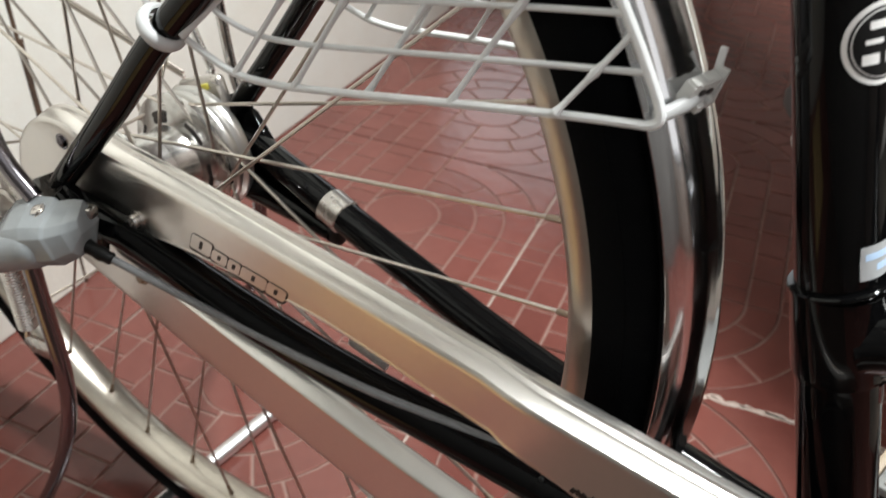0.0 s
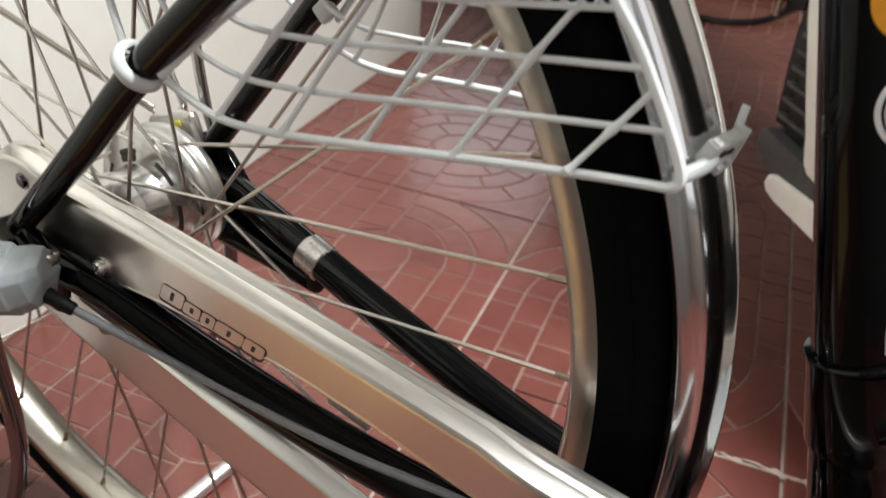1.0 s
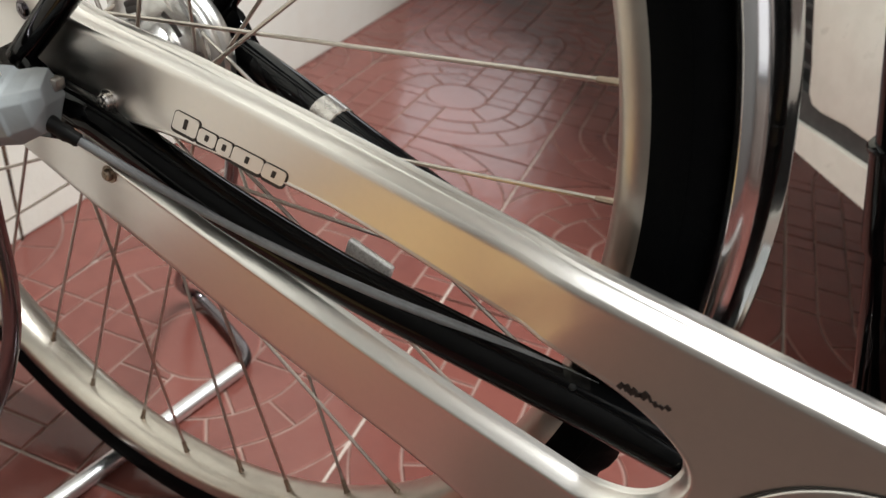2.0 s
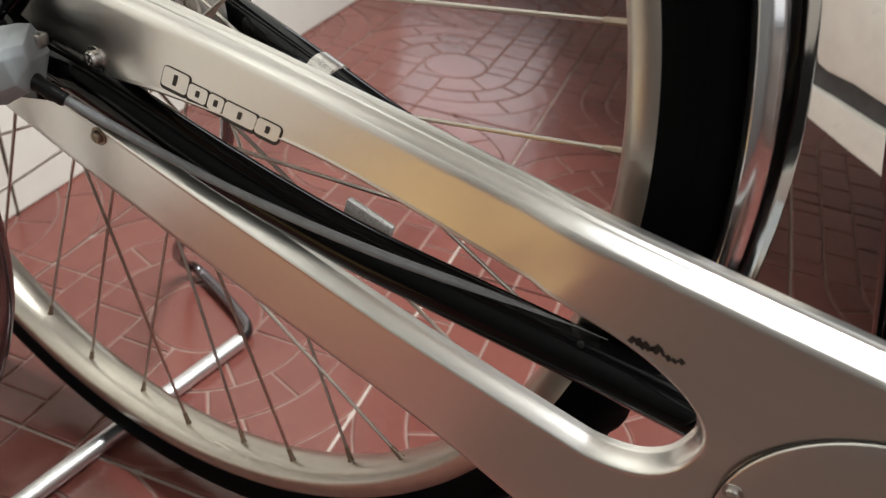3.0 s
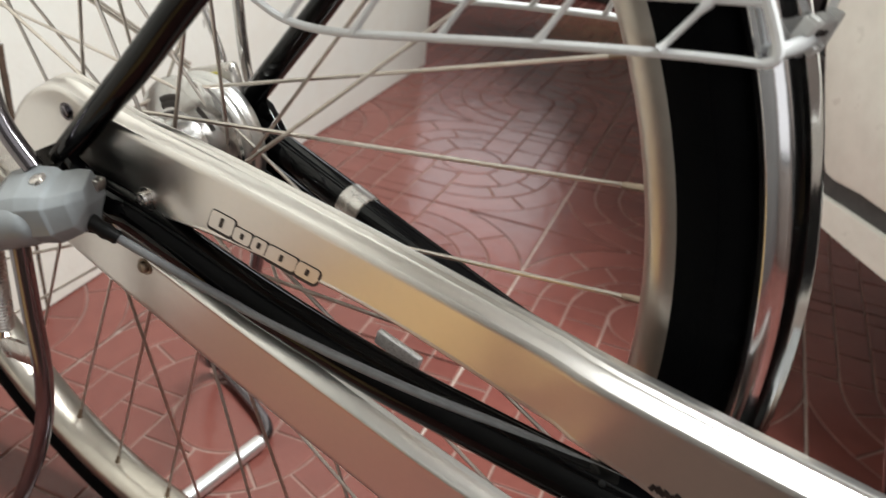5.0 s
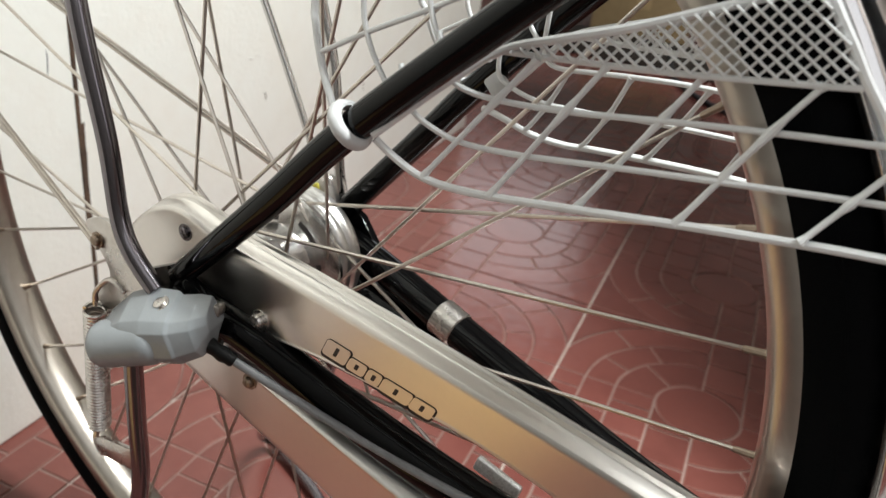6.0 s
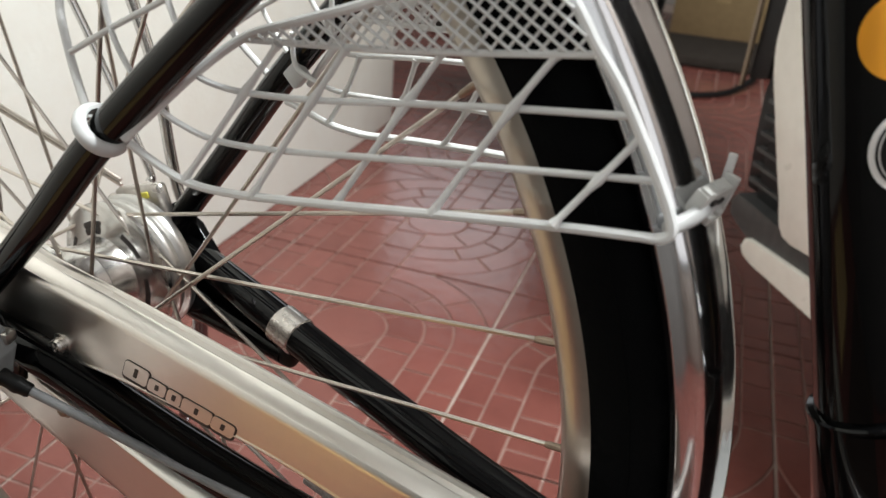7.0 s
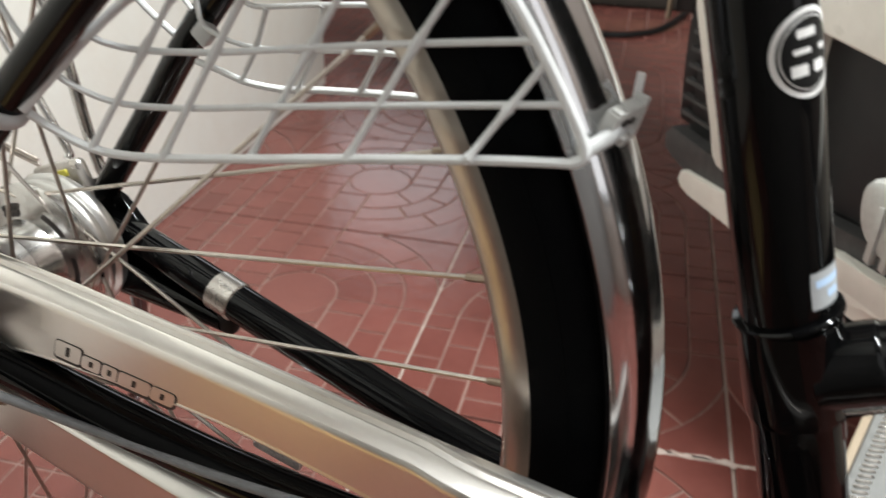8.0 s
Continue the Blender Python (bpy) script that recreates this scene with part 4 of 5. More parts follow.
stand_pts = [(-0.002, -0.086, 0.340), (-0.0025, -0.086, 0.290), (-0.003, -0.086, 0.245), (-0.014, -0.087, 0.198), (-0.050, -0.089, 0.125), (-0.095, -0.096, 0.050), (-0.125, -0.105, 0.016),
             (-0.120, -0.125, 0.0085), (-0.080, -0.128, 0.0080), (-0.056, -0.110, 0.0085), (-0.0545, -0.07, 0.0085), (-0.0530, 0.00, 0.0085), (-0.0500, 0.10, 0.0085), (-0.0500, 0.132, 0.0085),
             (-0.062, 0.150, 0.0085), (-0.100, 0.166, 0.0088), (-0.150, 0.180, 0.012), (-0.150, 0.160, 0.035), (-0.100, 0.115, 0.100), (-0.030, 0.092, 0.190), (-0.010, 0.090, 0.250), (-0.006, 0.090, 0.340)]
stand = part("stand", bar(stand_pts, 0.0050, 14, 8), DARKSTEEL, bicycle, "dark chrome tubular bicycle stand resting on the tiles")
part("stand_bar", bar([(-0.0545, -0.098, 0.0092), (-0.0530, 0.00, 0.0092), (-0.0500, 0.128, 0.0092)], 0.0072, 16, 6), BARMETAL, stand, "bright floor bar of the stand")
bm = prism(bmesh.new(), rounded([(-0.050, 0.384), (-0.044, 0.390), (-0.030, 0.392), (-0.010, 0.376), (0.004, 0.366), (0.008, 0.345), (-0.004, 0.328), (-0.030, 0.330), (-0.046, 0.344), (-0.034, 0.358), (-0.036, 0.369)], 4), -0.0745, -0.0720, 0.0008)
part("stand_bracket", bm, STEEL, stand, "steel stand bracket on the axle")
part("screw", screw(bmesh.new(), (-0.0405, -0.0745, 0.3790), (0, -1, 0), 0.0030, 0.0030), NIPPLE, stand, "rusty bolt")
coil = []
s0, s1 = Vector((-0.0435, -0.0775, 0.3370)), Vector((-0.0540, -0.0750, 0.2500))
dd = (s1 - s0).normalized()
e1 = dd.orthogonal().normalized()
e2 = dd.cross(e1)
for k in range(38 * 12):
    a = 2 * math.pi * k / 12
    coil.append(s0 + (s1 - s0) * (k / (38 * 12)) + 0.0058 * (math.cos(a) * e1 + math.sin(a) * e2))
part("spring", tube(bmesh.new(), coil, 0.00105, 6), STEEL, stand, "steel coil spring of the stand")
part("spring_hook", bar([s0 + Vector((0, 0, 0.002)), s0 + Vector((0.002, 0, 0.012)), s0 + Vector((0.012, 0.002, 0.022)), s0 + Vector((0.022, 0.003, 0.018))], 0.0015, 8, 5), STEEL, stand)
part("spring_hook", bar([s1, s1 + Vector((-0.002, -0.002, -0.010)), s1 + Vector((0.004, -0.003, -0.017)), s1 + Vector((0.012, -0.004, -0.012))], 0.0018, 8, 5), STEEL, stand)
bm = prism(bmesh.new(), [(-0.054, 0.242), (-0.046, 0.248), (-0.012, 0.256), (-0.006, 0.246), (-0.014, 0.240), (-0.036, 0.236), (-0.050, 0.235)], -0.0805, -0.0780, 0.0008)
part("stand_lug", bm, STEEL, stand, "bright plate that holds the spring")

for pts, lab in (([(0.010, -0.0790, 0.372), (-0.004, -0.0810, 0.388), (-0.0125, -0.0805, 0.404), (-0.0185, -0.080, 0.441), (-0.0330, -0.080, 0.502), (-0.060, -0.070, 0.590), (-0.10, -0.030, 0.680)], "dark chrome mudguard stay"),):
    part("mudguard_stay", bar(pts, [0.0048] * 49, 14, 8), DARKSTEEL, bicycle, lab)
part("mudguard_stay", bar([(-0.0200, 0.0715, 0.384), (-0.0245, 0.0720, 0.397), (-0.0670, 0.0690, 0.483), (-0.1080, 0.0560, 0.575), (-0.1480, 0.0300, 0.660)], [0.0034, 0.0030] + [0.0024] * 23, 12, 6),
     CHROME, bicycle, "bright chrome mudguard stay")
for off in (-0.0018, 0.0018):                 # each thin stay is a doubled wire
    part("mudguard_stay", bar([(-0.0390, -0.0760, 0.3770 + off), (-0.1820, -0.0410, 0.4000 + off), (-0.3180, -0.0090, 0.4230 + off)], 0.0013, 9, 4), SPOKE, bicycle, "thin doubled wire mudguard stay")
    part("mudguard_stay", bar([(-0.0500, 0.0735, 0.3740 + off), (-0.1830, 0.0300, 0.4440 + off), (-0.2980, -0.0060, 0.5050 + off)], 0.0013, 9, 4), SPOKE, bicycle, "thin doubled wire mudguard stay")
part("mudguard_stay", bar([(0.006, 0.080, 0.350), (-0.008, 0.082, 0.374), (-0.013, 0.082, 0.400), (-0.019, 0.082, 0.446), (-0.031, 0.080, 0.489), (-0.045, 0.068, 0.56), (-0.065, 0.042, 0.690)], 0.0036, 12, 8),
     CHROME, bicycle, "bright chrome mudguard stay")
bm = bmesh.new()
lathe(bm, [(0.0001, -0.0895), (0.006, -0.0895), (0.006, -0.078), (0.0105, -0.078), (0.0105, -0.070), (0.013, -0.070), (0.013, -0.066)], C, "y", 24)
part("axle_nut", bm, STEEL, bicycle)

# ---- stickers on the seat tube ----
e_f = Vector((0, -1, 0))
e_f = (e_f - dr * e_f.dot(dr)).normalized()
e_s = dr.cross(e_f)
if e_s.x < 0:
    e_s = -e_s


def sticker(name, mat, z, angle, half_w, half_h, lift, shape="round", label=""):
    bm, nn = bmesh.new(), 40
    r = 0.0158 + lift
    c = up_tube(z)
    grid = []
    for i in range(9):
        row = []
        for j in range(nn):
            a = 2 * math.pi * j / nn
            ca, sa = math.cos(a), math.sin(a)
            if shape == "box":
                k = 1 / max(abs(ca), abs(sa)) ** 0.92
                ca, sa = ca * k, sa * k
            f = i / 8
            w, hgt = half_w * ca * f, half_h * sa * f
            th = radians(angle) + w / r
            row.append(bm.verts.new(c + dr * hgt + r * (math.cos(th) * e_f + math.sin(th) * e_s)))
        grid.append(row)
    for a, b in zip(grid, grid[1:]):
        for j in range(nn):
            if a is grid[0]:
                continue
            bm.faces.new((a[j], a[(j + 1) % nn], b[(j + 1) % nn], b[j]))
    bm.faces.new(grid[1])
    return part(name, bm, mat, bicycle, label)


sticker("sticker", ORANGE, 0.5415, 40, 0.0112, 0.0118, 0.0002, label="round orange sticker on the seat tube")
for dz in (0.0046, 0.0, -0.0046):
    sticker("sticker_print", RUBBER, 0.5405 + dz, 36, 0.0020, 0.0021, 0.0004, "box")
    sticker("sticker_print", ORANGE, 0.5405 + dz, 36, 0.0012, 0.0012, 0.0006, "box")
    sticker("sticker_print", RUBBER, 0.5405 + dz, 36, 0.0005, 0.0005, 0.0008, "box")
sticker("sticker", STICKERGREY, 0.549, 78, 0.0060, 0.0150, 0.0003, "box", label="worn grey sticker on the seat tube")
sticker("sticker", STICKERWHITE, 0.5110, 53, 0.0125, 0.0130, 0.0002, label="round black and white sticker on the seat tube")
sticker("sticker_print", RUBBER, 0.5110, 53, 0.0108, 0.0114, 0.0003)
sticker("sticker_print", STICKERWHITE, 0.5110, 53, 0.0100, 0.0106, 0.0004)
sticker("sticker_print", RUBBER, 0.5110, 53, 0.0096, 0.0102, 0.0005)
for dz, w, hgt, da in ((0.0058, 0.0034, 0.0013, -4), (0.0010, 0.0030, 0.0008, -10), (0.0008, 0.0016, 0.0008, 18), (-0.0042, 0.0028, 0.0017, -14), (-0.0042, 0.0024, 0.0017, 12)):
    sticker("sticker_print", STICKERWHITE, 0.5110 + dz, 53 + da, w, hgt, 0.0006, "box")
sticker("sticker", material("amber_print", (0.55, 0.25, 0.08), 0.5), 0.5305, 50, 0.0055, 0.0030, 0.00025, "box", label="torn amber strip of a sticker")
sticker("sticker", STICKERGREY, 0.4375, 60, 0.0072, 0.0068, 0.0002, "box", label="small grey and pale blue sticker on the seat tube")
sticker("sticker_print", STICKERBLUE, 0.4398, 62, 0.0060, 0.0014, 0.0003, "box")
sticker("sticker_print", STICKERBLUE, 0.4353, 68, 0.0030, 0.0014, 0.0003, "box")

# ---- unseen tan board, added so the polished chain case reflects tan ----
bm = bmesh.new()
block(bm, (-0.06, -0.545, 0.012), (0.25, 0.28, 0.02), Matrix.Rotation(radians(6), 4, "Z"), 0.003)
tagged(part("tan_reflection_board", bm, TANSTANDIN), "flat tan board, unseen, added for the tan reflection in the chain case", "board")

# ---- unseen dark sheet, added for floor shade reflected in the chain case ----
sheet_rnd = random.Random(21)
bm = block(bmesh.new(), (0, 0, 0.005), (0.62, 0.72, 0.008), None, 0.003)
for k in range(34):                                # coarse cords across the sheet
    x = -0.30 + 0.60 * k / 33
    tube(bm, [Vector((x, -0.352, 0.010)), Vector((x + sheet_rnd.uniform(-0.002, 0.002), 0.0, 0.0105)), Vector((x, 0.352, 0.010))], 0.0045, 6)
ob = tagged(part("floor_shade_sheet", bm, SHADESHEET), "dark corded sheet, unseen, added for the shaded tiles in the reflection", "door mat")
ob.matrix_world = pose(0.50, -0.54, 0.0, 0, 0, 6)

# ---- the scooter parked beside the bicycle ----
SO = Vector((0.2592, 0.6495, 0.0))
SD, SN = Vector((0.66, -0.75, 0)).normalized(), Vector((0.75, 0.66, 0)).normalized()
SM = Matrix(((SD.x, SN.x, 0, SO.x), (SD.y, SN.y, 0, SO.y), (0, 0, 1, 0), (0, 0, 0, 1)))
scooter = thing("motor_scooter", SO, "ivory and black motor scooter parked beside the bicycle", "scooter")


def panel(name, outline, n0, n1, mat, label="", bevel=0.006):
    """A body panel: an outline along the scooter and up, from its side n0 inwards to n1."""
    bm = prism(bmesh.new(), outline, n0, n1, bevel)
    bmesh.ops.transform(bm, matrix=SM, verts=bm.verts[:])
    ob = part(name, bm, mat, None, label)
    ob.parent = scooter
    ob.matrix_parent_inverse = Matrix.Translation(-SO)
    return ob


panel("footboard_edge", [(-0.004, 0.190), (0.000, 0.2015), (0.010, 0.206), (0.10, 0.2135), (0.25, 0.222), (0.75, 0.245), (0.75, 0.205), (0.30, 0.184), (0.14, 0.180), (0.02, 0.181), (0.002, 0.184)], 0.0, 0.022, SCOOTERWHITE, "ivory lower edge of the scooter")
panel("lower_trim", [(-0.048, 0.212), (-0.052, 0.228), (-0.040, 0.240), (0.09, 0.2365), (0.30, 0.256), (0.75, 0.285), (0.75, 0.235), (0.25, 0.214), (0.09, 0.206), (-0.002, 0.200), (-0.030, 0.206)], 0.006, 0.28, SCOOTERGREY, "dark grey trim above the lower edge")
panel("side_panel", rounded([(0.062, 0.232), (0.042, 0.262), (0.016, 0.306), (-0.008, 0.350), (-0.024, 0.380), (-0.033, 0.410), (-0.034, 0.440), (-0.030, 0.49), (-0.016, 0.56), (0.02, 0.68), (0.165, 0.68), (0.158, 0.41), (0.160, 0.36), (0.170, 0.30), (0.186, 0.243), (0.12, 0.2355)], 3), 0.000, 0.24, SCOOTERWHITE, "smooth ivory side panel", 0.006)
panel("dark_panel", [(0.15, 0.245), (0.150, 0.40), (0.165, 0.415), (0.26, 0.395), (0.60, 0.37), (0.75, 0.36), (0.75, 0.275), (0.33, 0.262)], 0.022, 0.24, SCOOTERBLACK, "matt black recessed panel", 0.004)
panel("upper_panel", [(0.15, 0.402), (0.15, 0.68), (0.240, 0.68), (0.254, 0.52), (0.290, 0.465), (0.75, 0.43), (0.75, 0.37), (0.45, 0.382), (0.26, 0.393)], 0.002, 0.24, SCOOTERWHITE, "ivory upper panel", 0.006)
panel("lower_cowl", rounded([(0.225, 0.208), (0.242, 0.231), (0.32, 0.2365), (0.60, 0.262), (0.74, 0.262), (0.74, 0.225), (0.50, 0.214), (0.32, 0.206), (0.27, 0.198)], 4), -0.006, 0.03, SCOOTERWHITE, "curved ivory cowl", 0.006)
panel("engine_cover", [(-0.060, 0.238), (-0.070, 0.300), (-0.074, 0.345), (-0.066, 0.40), (-0.052, 0.50), (-0.030, 0.62), (0.05, 0.62), (0.05, 0.238)], 0.030, 0.22, SCOOTERBLACK, "black engine cover with low fins", 0.006)
for k in range(11):
    z = 0.252 + 0.0185 * k
    panel("cooling_fin", [(-0.050, z), (-0.050, z + 0.005), (0.050, z + 0.005), (0.050, z)], 0.022, 0.20, SCOOTERGREY, bevel=0.002)
panel("side_lamp", rounded([(0.296, 0.276), (0.284, 0.298), (0.288, 0.322), (0.330, 0.330), (0.368, 0.322), (0.378, 0.288), (0.362, 0.268), (0.322, 0.266)], 4), -0.030, 0.03, LENS, "ribbed frosted side lamp", 0.008)
for s in (0.310, 0.326, 0.342, 0.358):
    panel("lamp_rib", [(s - 0.003, 0.262), (s - 0.003, 0.308), (s + 0.003, 0.310), (s + 0.003, 0.260)], -0.0325, -0.026, LENS, bevel=0.001)
panel("plate_bracket", [(-0.235, 0.311), (-0.228, 0.313), (-0.224, 0.60), (-0.232, 0.60)], 0.10, 0.104, TANSHEEN, "thin upright tan metal bracket", 0.001)
panel("rear_flap", [(-0.226, 0.322), (-0.186, 0.333), (-0.186, 0.60), (-0.222, 0.60)], 0.108, 0.122, SCOOTERBLACK, "black rubber flap", 0.002)
# unseen tail above the view, added to throw shade on the far floor
panel("tail_shade_block", rounded([(-0.76, 0.66), (-0.74, 0.715), (-0.40, 0.690), (-0.10, 0.672), (-0.02, 0.66), (-0.02, 0.52), (-0.12, 0.52), (-0.36, 0.570)], 3), 0.02, 0.44, SCOOTERWHITE, "ivory tail block, unseen, added to shade the far floor", 0.006)
bm = lathe(bmesh.new(), [(0.13, 0.09), (0.17, 0.085), (0.19, 0.10), (0.19, 0.13), (0.17, 0.145), (0.13, 0.14)], (0.10, 0, 0.0), "y", 40, closed_profile=True)
bmesh.ops.transform(bm, matrix=SM @ Matrix.Translation((0.22, 0.03, 0.19)), verts=bm.verts[:])
wheel = part("wheel", bm, TYRE, None, "black scooter wheel")
wheel.parent = scooter
wheel.matrix_parent_inverse = Matrix.Translation(-SO)

# inner body and long seat, added out of view to shade the floor
panel("underbody_shade", [(-0.030, 0.235), (-0.035, 0.30), (0.0, 0.66), (0.240, 0.66), (0.255, 0.43), (0.75, 0.36), (0.75, 0.200), (0.30, 0.181), (0.02, 0.178)], 0.024, 0.44, SCOOTERBLACK, "black inner body, added to shade the floor below", 0.004)
panel("seat", rounded([(-0.80, 0.745), (-0.79, 0.80), (-0.45, 0.805), (-0.15, 0.79), (0.10, 0.77), (0.245, 0.73), (0.245, 0.69), (0.10, 0.665), (-0.20, 0.68), (-0.60, 0.712)], 4), 0.0, 0.46, SCOOTERBLACK, "black seat, unseen, lengthened to shade the far floor", 0.012)
# ---- far crank and its grey pedal ----
part("crank", bar([(0.420, 0.066, 0.279), (0.450, 0.076, 0.262), (0.492, 0.084, 0.240)], [0.010, 0.0098, 0.0096, 0.0094, 0.0092, 0.009, 0.009, 0.009, 0.009, 0.009, 0.009, 0.009, 0.009][:9], 12, 4, flat=0.7), STEEL, bicycle, "steel crank arm")
PED = pose(0.4300, 0.1560, 0.240, 0, 0, -12.6)     # its local y runs along the rear edge
bm = block(bmesh.new(), (0.052, 0.025, 0), (0.096, 0.130, 0.019), None, 0.003)
bmesh.ops.transform(bm, matrix=PED, verts=bm.verts[:])
pedal = part("pedal", bm, PEDALGREY, bicycle, "scuffed light grey pedal with a painted tan edge")
# strip whose tan colour stands in for a reflection on the edge
bm = block(bmesh.new(), (0.0015, 0.025, 0.0005), (0.0052, 0.132, 0.0205), None, 0.0012)
bmesh.ops.transform(bm, matrix=PED, verts=bm.verts[:])
part("pedal_edge_reflection", bm, TANSHEEN, pedal, "tan reflection painted along the pedal edge")
for k in range(24):                                # bright worn teeth across the tread
    bm = block(bmesh.new(), (0.0125 + 0.0002 * (k % 3), -0.034 + 0.0050 * k, 0.0094), (0.0085, 0.0020, 0.0030), Matrix.Rotation(radians(28), 4, "Z"), 0.0006, 1)
    bmesh.ops.transform(bm, matrix=PED, verts=bm.verts[:])
    part("pedal_tooth", bm, STEEL, pedal)

# ---- clutter at the far end ----
carton = thing("cardboard_box", (0, 0, 0), "closed brown cardboard box on the tiles", "box")
bm = bmesh.new()
block(bm, (0, 0, 0.105), (0.34, 0.30, 0.21), None, 0.004)
part("body", bm, CARD, carton)
for y in (-0.0755, 0.0755):
    bm = bmesh.new()
    block(bm, (0, y, 0.2125), (0.336, 0.1485, 0.004), None, 0.001)
    part("flap", bm, CARD, carton)
bm = bmesh.new()
block(bm, (0, 0, 0.2152), (0.336, 0.05, 0.0008))
block(bm, (0, -0.1505, 0.17), (0.05, 0.0008, 0.08))
part("tape", bm, material("tan_packing_tape", (0.26, 0.18, 0.09), 0.3), carton, "tan packing tape")
carton.matrix_world = ROOM @ Matrix.Translation((-0.22, 2.75, 0.0)) @ Matrix.Rotation(radians(8), 4, "Z")
copy_thing(carton, ROOM @ Matrix.Translation((0.34, 2.9, 0.0)) @ Matrix.Rotation(radians(-14), 4, "Z"))
bm = bmesh.new()
block(bm, (0, 0, 0.02), (1.3, 0.34, 0.03), None, 0.004)
plinth = tagged(part("wooden_plank", bm, material("dark_plank", (0.032, 0.026, 0.022), 0.85, grain=(30, (0.020, 0.016, 0.013), 0.7), spec=0.1)), "dark wooden plank lying on the tiles", "plank")
plinth.matrix_world = ROOM @ Matrix.Translation((0.05, 2.45, 0.0))
for k, pts in enumerate(([(-0.05, 2.38, 0.06), (0.0, 2.2, 0.012), (0.10, 2.02, 0.008), (0.22, 1.92, 0.008), (0.36, 2.0, 0.010), (0.45, 2.2, 0.03)],
                         [(0.10, 2.55, 0.05), (0.12, 2.50, 0.30), (0.13, 2.5, 0.60)])):
    c = tagged(part("cable", bar(pts, 0.009 if k == 0 else 0.014, 8, 8), RUBBER), "black cable lying loose on the tiles" if k == 0 else "black upright pole at the far end", "cable" if k == 0 else "pole")
    c.matrix_world = ROOM

# ceiling light that the tube lamp belongs to
lamp = thing("ceiling_light", (0, 0, 0), "long white tube light on the ceiling", "ceiling light")
bm = bmesh.new()
block(bm, (0, 0, 0.16), (0.07, 1.25, 0.036), None, 0.006)
for y in (-0.605, 0.605):
    block(bm, (0, y, 0.09), (0.03, 0.02, 0.13), None, 0.003)
part("frame", bm, CEIL, lamp)
for y in (-0.45, 0.45):
    part("rod", tube(bmesh.new(), [Vector((0, y, 0.17)), Vector((0, y, TOP - 2.42))], 0.005, 10), CEIL, lamp)
part("tube", tube(bmesh.new(), [Vector((0, -0.60, 0.04)), Vector((0, 0.60, 0.04))], 0.014, 14), GLOW, lamp)
lamp.matrix_world = TUBE

# ---- worn white mortar in one joint of the floor ----
rnd = random.Random(12)
for k in range(30):
    t = k / 29
    p = ROOM @ Vector((0.335 + 0.20 * t + rnd.uniform(-0.004, 0.004), 0.342 + rnd.uniform(-0.0035, 0.0035), 0.0))
    n = 11
    ra, rb = rnd.uniform(0.006, 0.012), rnd.uniform(0.0022, 0.0048)
    bm = bmesh.new()
    low = [bm.verts.new(p + Vector((ra * math.cos(q) * rnd.uniform(0.7, 1.2), rb * math.sin(q) * rnd.uniform(0.6, 1.3), -0.0006))) for q in [2 * math.pi * i / n for i in range(n)]]
    top = [bm.verts.new(p + (v.co - p) * 0.72 + Vector((0, 0, 0.0010))) for v in low]
    for i in range(n):
        bm.faces.new((low[i], low[(i + 1) % n], top[(i + 1) % n], top[i]))
    bm.faces.new(top)
    lump = part("mortar", bm, JOINT)
    lump.parent, lump.matrix_parent_inverse = floor, ROOM.inverted()

# ---- floor tiles ----
PITCH, HALF, GAP = 0.358, 0.1772, 0.0013
RINGS = (0.0, 0.052, 0.102, 0.141, 0.186)


def clipped(poly):
    for axis, sign in ((0, 1), (0, -1), (1, 1), (1, -1)):
        out = []
        for i, b in enumerate(poly):
            a = poly[i - 1]
            ia, ib = a[axis] * sign <= HALF, b[axis] * sign <= HALF
            if ia != ib:
                t = (sign * HALF - a[axis]) / (b[axis] - a[axis])
                out.append((a[0] + t * (b[0] - a[0]), a[1] + t * (b[1] - a[1])))
            if ib:
                out.append(b)
        poly = out
        if len(poly) < 3:
            return []
    return poly


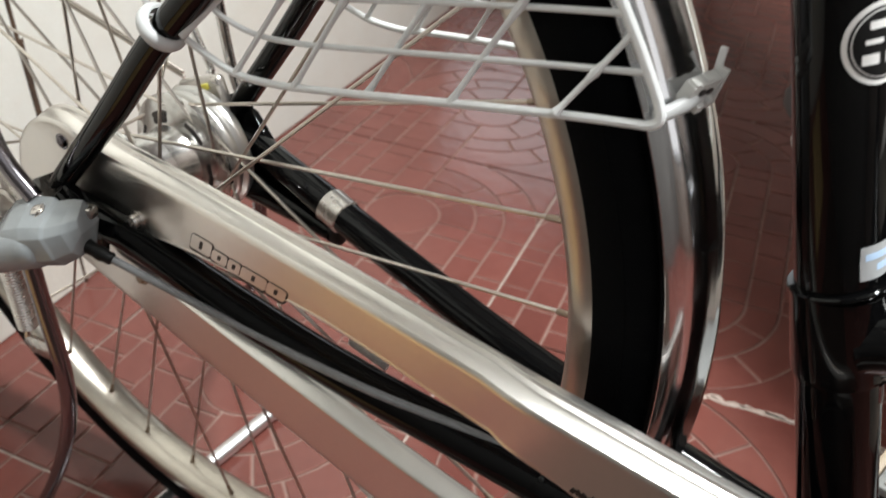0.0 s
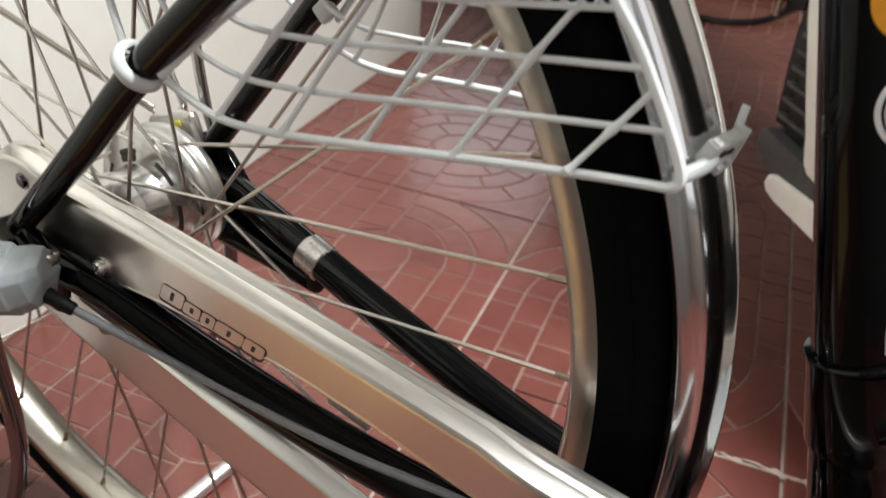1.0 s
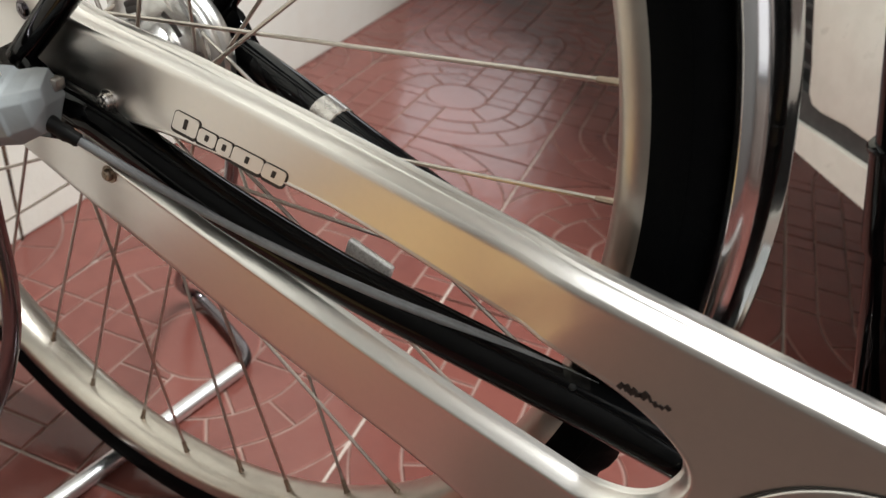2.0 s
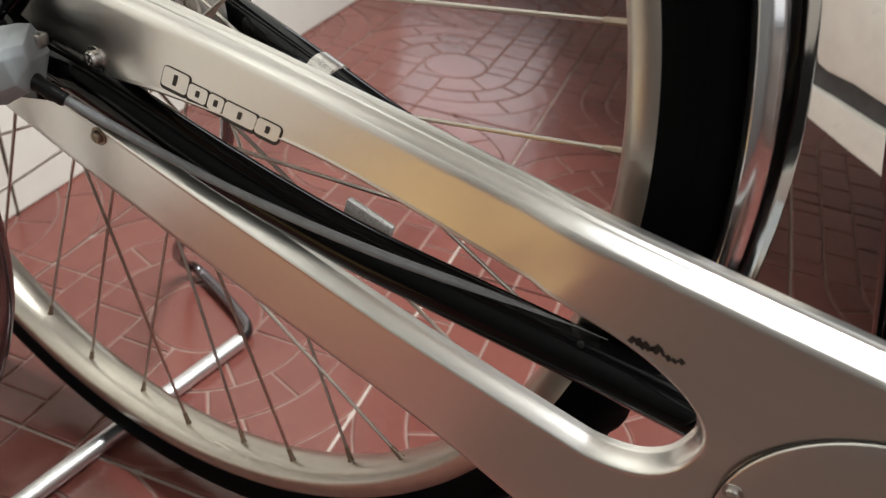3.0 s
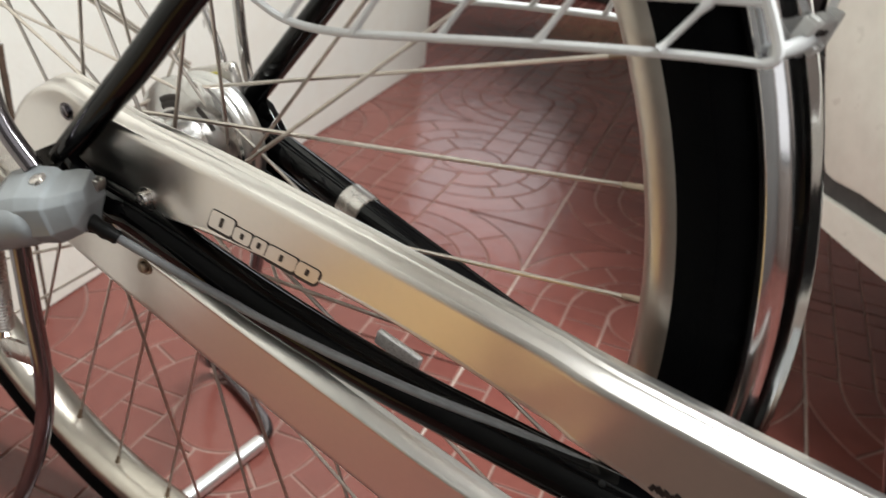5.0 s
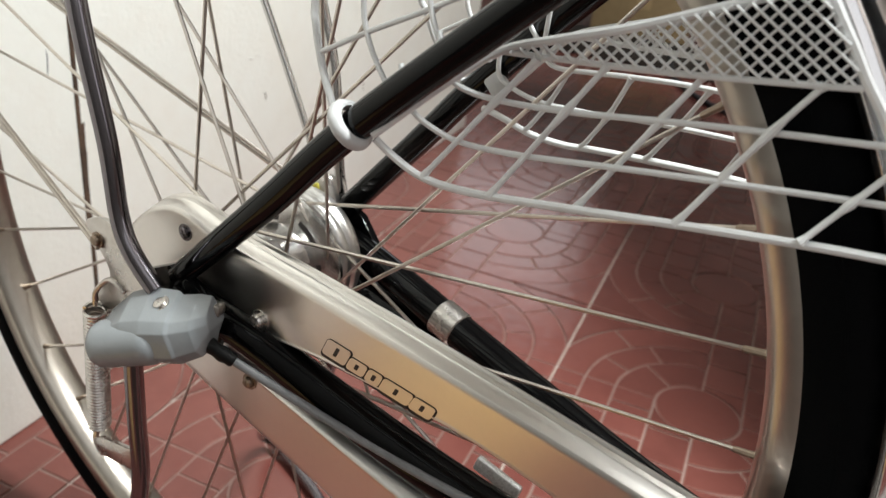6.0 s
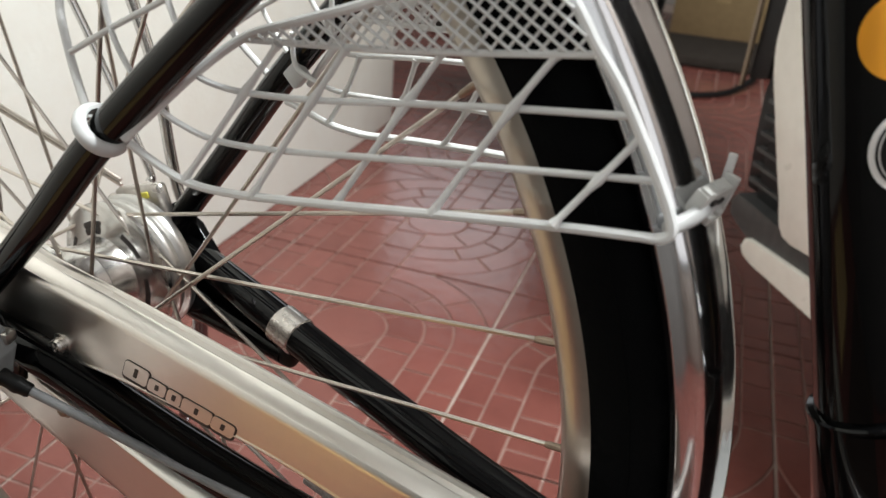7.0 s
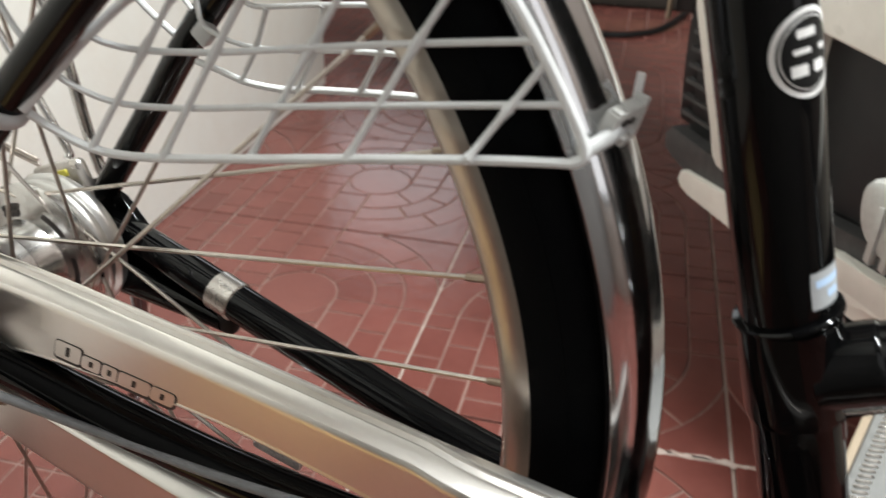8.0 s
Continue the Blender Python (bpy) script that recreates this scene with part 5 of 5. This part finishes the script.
def tile_mesh(name, seed, mirror):
    """A tile with a round boss: arcs run round it in two opposite quarters, bricks run past it in the other two."""
    rnd = random.Random(seed)
    verts, faces, mats = [], [], []

    def piece(poly, inset=0.0014):
        poly = clipped([(x * mirror, y) for x, y in poly])
        if len(poly) < 3:
            return
        area = sum(poly[i - 1][0] * b[1] - b[0] * poly[i - 1][1] for i, b in enumerate(poly)) / 2
        if abs(area) < 3e-5:
            return
        if area < 0:
            poly = poly[::-1]
        n, s = len(poly), len(verts)
        cx, cy = sum(p[0] for p in poly) / n, sum(p[1] for p in poly) / n
        top = rnd.uniform(-0.0003, 0.0002)
        tx, ty = rnd.uniform(-0.004, 0.004), rnd.uniform(-0.004, 0.004)
        for x, y in poly:
            verts.append((x, y, -0.0026))
        for x, y in poly:
            verts.append((x, y, top - 0.0008))
        for x, y in poly:
            d = math.hypot(x - cx, y - cy) or 1
            k = 1 - inset / d
            verts.append((cx + (x - cx) * k, cy + (y - cy) * k, top + (x - cx) * tx + (y - cy) * ty))
        for r in (0, n):
            for i in range(n):
                faces.append((s + r + i, s + r + (i + 1) % n, s + r + n + (i + 1) % n, s + r + n + i))
                mats.append(2)
        faces.append(tuple(s + 2 * n + i for i in range(n)))
        mats.append(0)

    piece([((RINGS[1] - GAP) * math.cos(a), (RINGS[1] - GAP) * math.sin(a)) for a in [2 * math.pi * k / 30 for k in range(30)]])
    cuts = {1: (0, 47, 90), 2: (0, 34, 66, 90), 3: (0, 45, 90), 4: (0, 90)}
    for turned in (1, -1):                     # opposite quarters are alike
        for i in range(1, 5):                  # the quarter with the arcs: -x, +y
            r0, r1 = RINGS[i] + GAP, (RINGS[i + 1] if i < 4 else 0.27) - GAP
            for a0, a1 in zip(cuts[i], cuts[i][1:]):
                g0, g1 = math.degrees(GAP / r0), math.degrees(GAP / r1)
                n = max(5, int((a1 - a0) / 6))
                f0 = [radians(90 + a0 + g0 + (a1 - a0 - 2 * g0) * k / n) for k in range(n + 1)]
                f1 = [radians(90 + a0 + g1 + (a1 - a0 - 2 * g1) * k / n) for k in range(n + 1)]
                piece([(turned * r1 * math.cos(a), turned * r1 * math.sin(a)) for a in f1] + [(turned * r0 * math.cos(a), turned * r0 * math.sin(a)) for a in f0[::-1]])
        for i in range(0, 4):                  # the quarter with the bricks: +x, +y
            x0, x1 = (RINGS[i] + GAP if i else GAP), (RINGS[i + 1] if i < 3 else 0.2) - GAP
            step = 0.060
            last, y = GAP, step * (0.5 if i % 2 else 1.0)
            while last < 0.18:
                y0, y1 = last, y - GAP
                if i == 0 and y0 < RINGS[1]:
                    if y1 > RINGS[1]:
                        arc = [((RINGS[1] + GAP) * math.cos(t), (RINGS[1] + GAP) * math.sin(t)) for t in [radians(10 + 78 * k / 8) for k in range(9)]]
                        arc = [q for q in arc if x0 <= q[0] <= x1]
                        piece([(turned * px, turned * py) for px, py in arc + [(x0, y1), (x1, y1)]], 0.0010)
                else:
                    piece([(turned * x0, turned * y0), (turned * x1, turned * y0), (turned * x1, turned * y1), (turned * x0, turned * y1)])
                last, y = y + GAP, y + step
    s = len(verts)
    for x, y in ((-HALF, -HALF), (HALF, -HALF), (HALF, HALF), (-HALF, HALF)):
        verts.append((x, y, -0.0019))
    faces.append((s, s + 1, s + 2, s + 3))
    mats.append(1)
    me = bpy.data.meshes.new(name)
    me.from_pydata(verts, [], faces)
    me.materials.append(TILE)
    me.materials.append(GROUT)
    me.materials.append(TILEEDGE)
    me.polygons.foreach_set("material_index", mats)
    return me


tiles = [tile_mesh("tile", 3, 1), tile_mesh("tile", 8, -1)]
for i in range(-5, 8):
    for j in range(-6, 6):
        u, v = 0.521 + PITCH * i, -0.0785 + PITCH * j
        if v + HALF < V0 - 0.05 and u < END - 0.1:
            continue
        t = new("tile", tiles[(i + j + 1) % 2])
        t.parent = floor
        t.matrix_parent_inverse = ROOM.inverted()
        t.matrix_world = ROOM @ Matrix.Translation((v, u, 0))
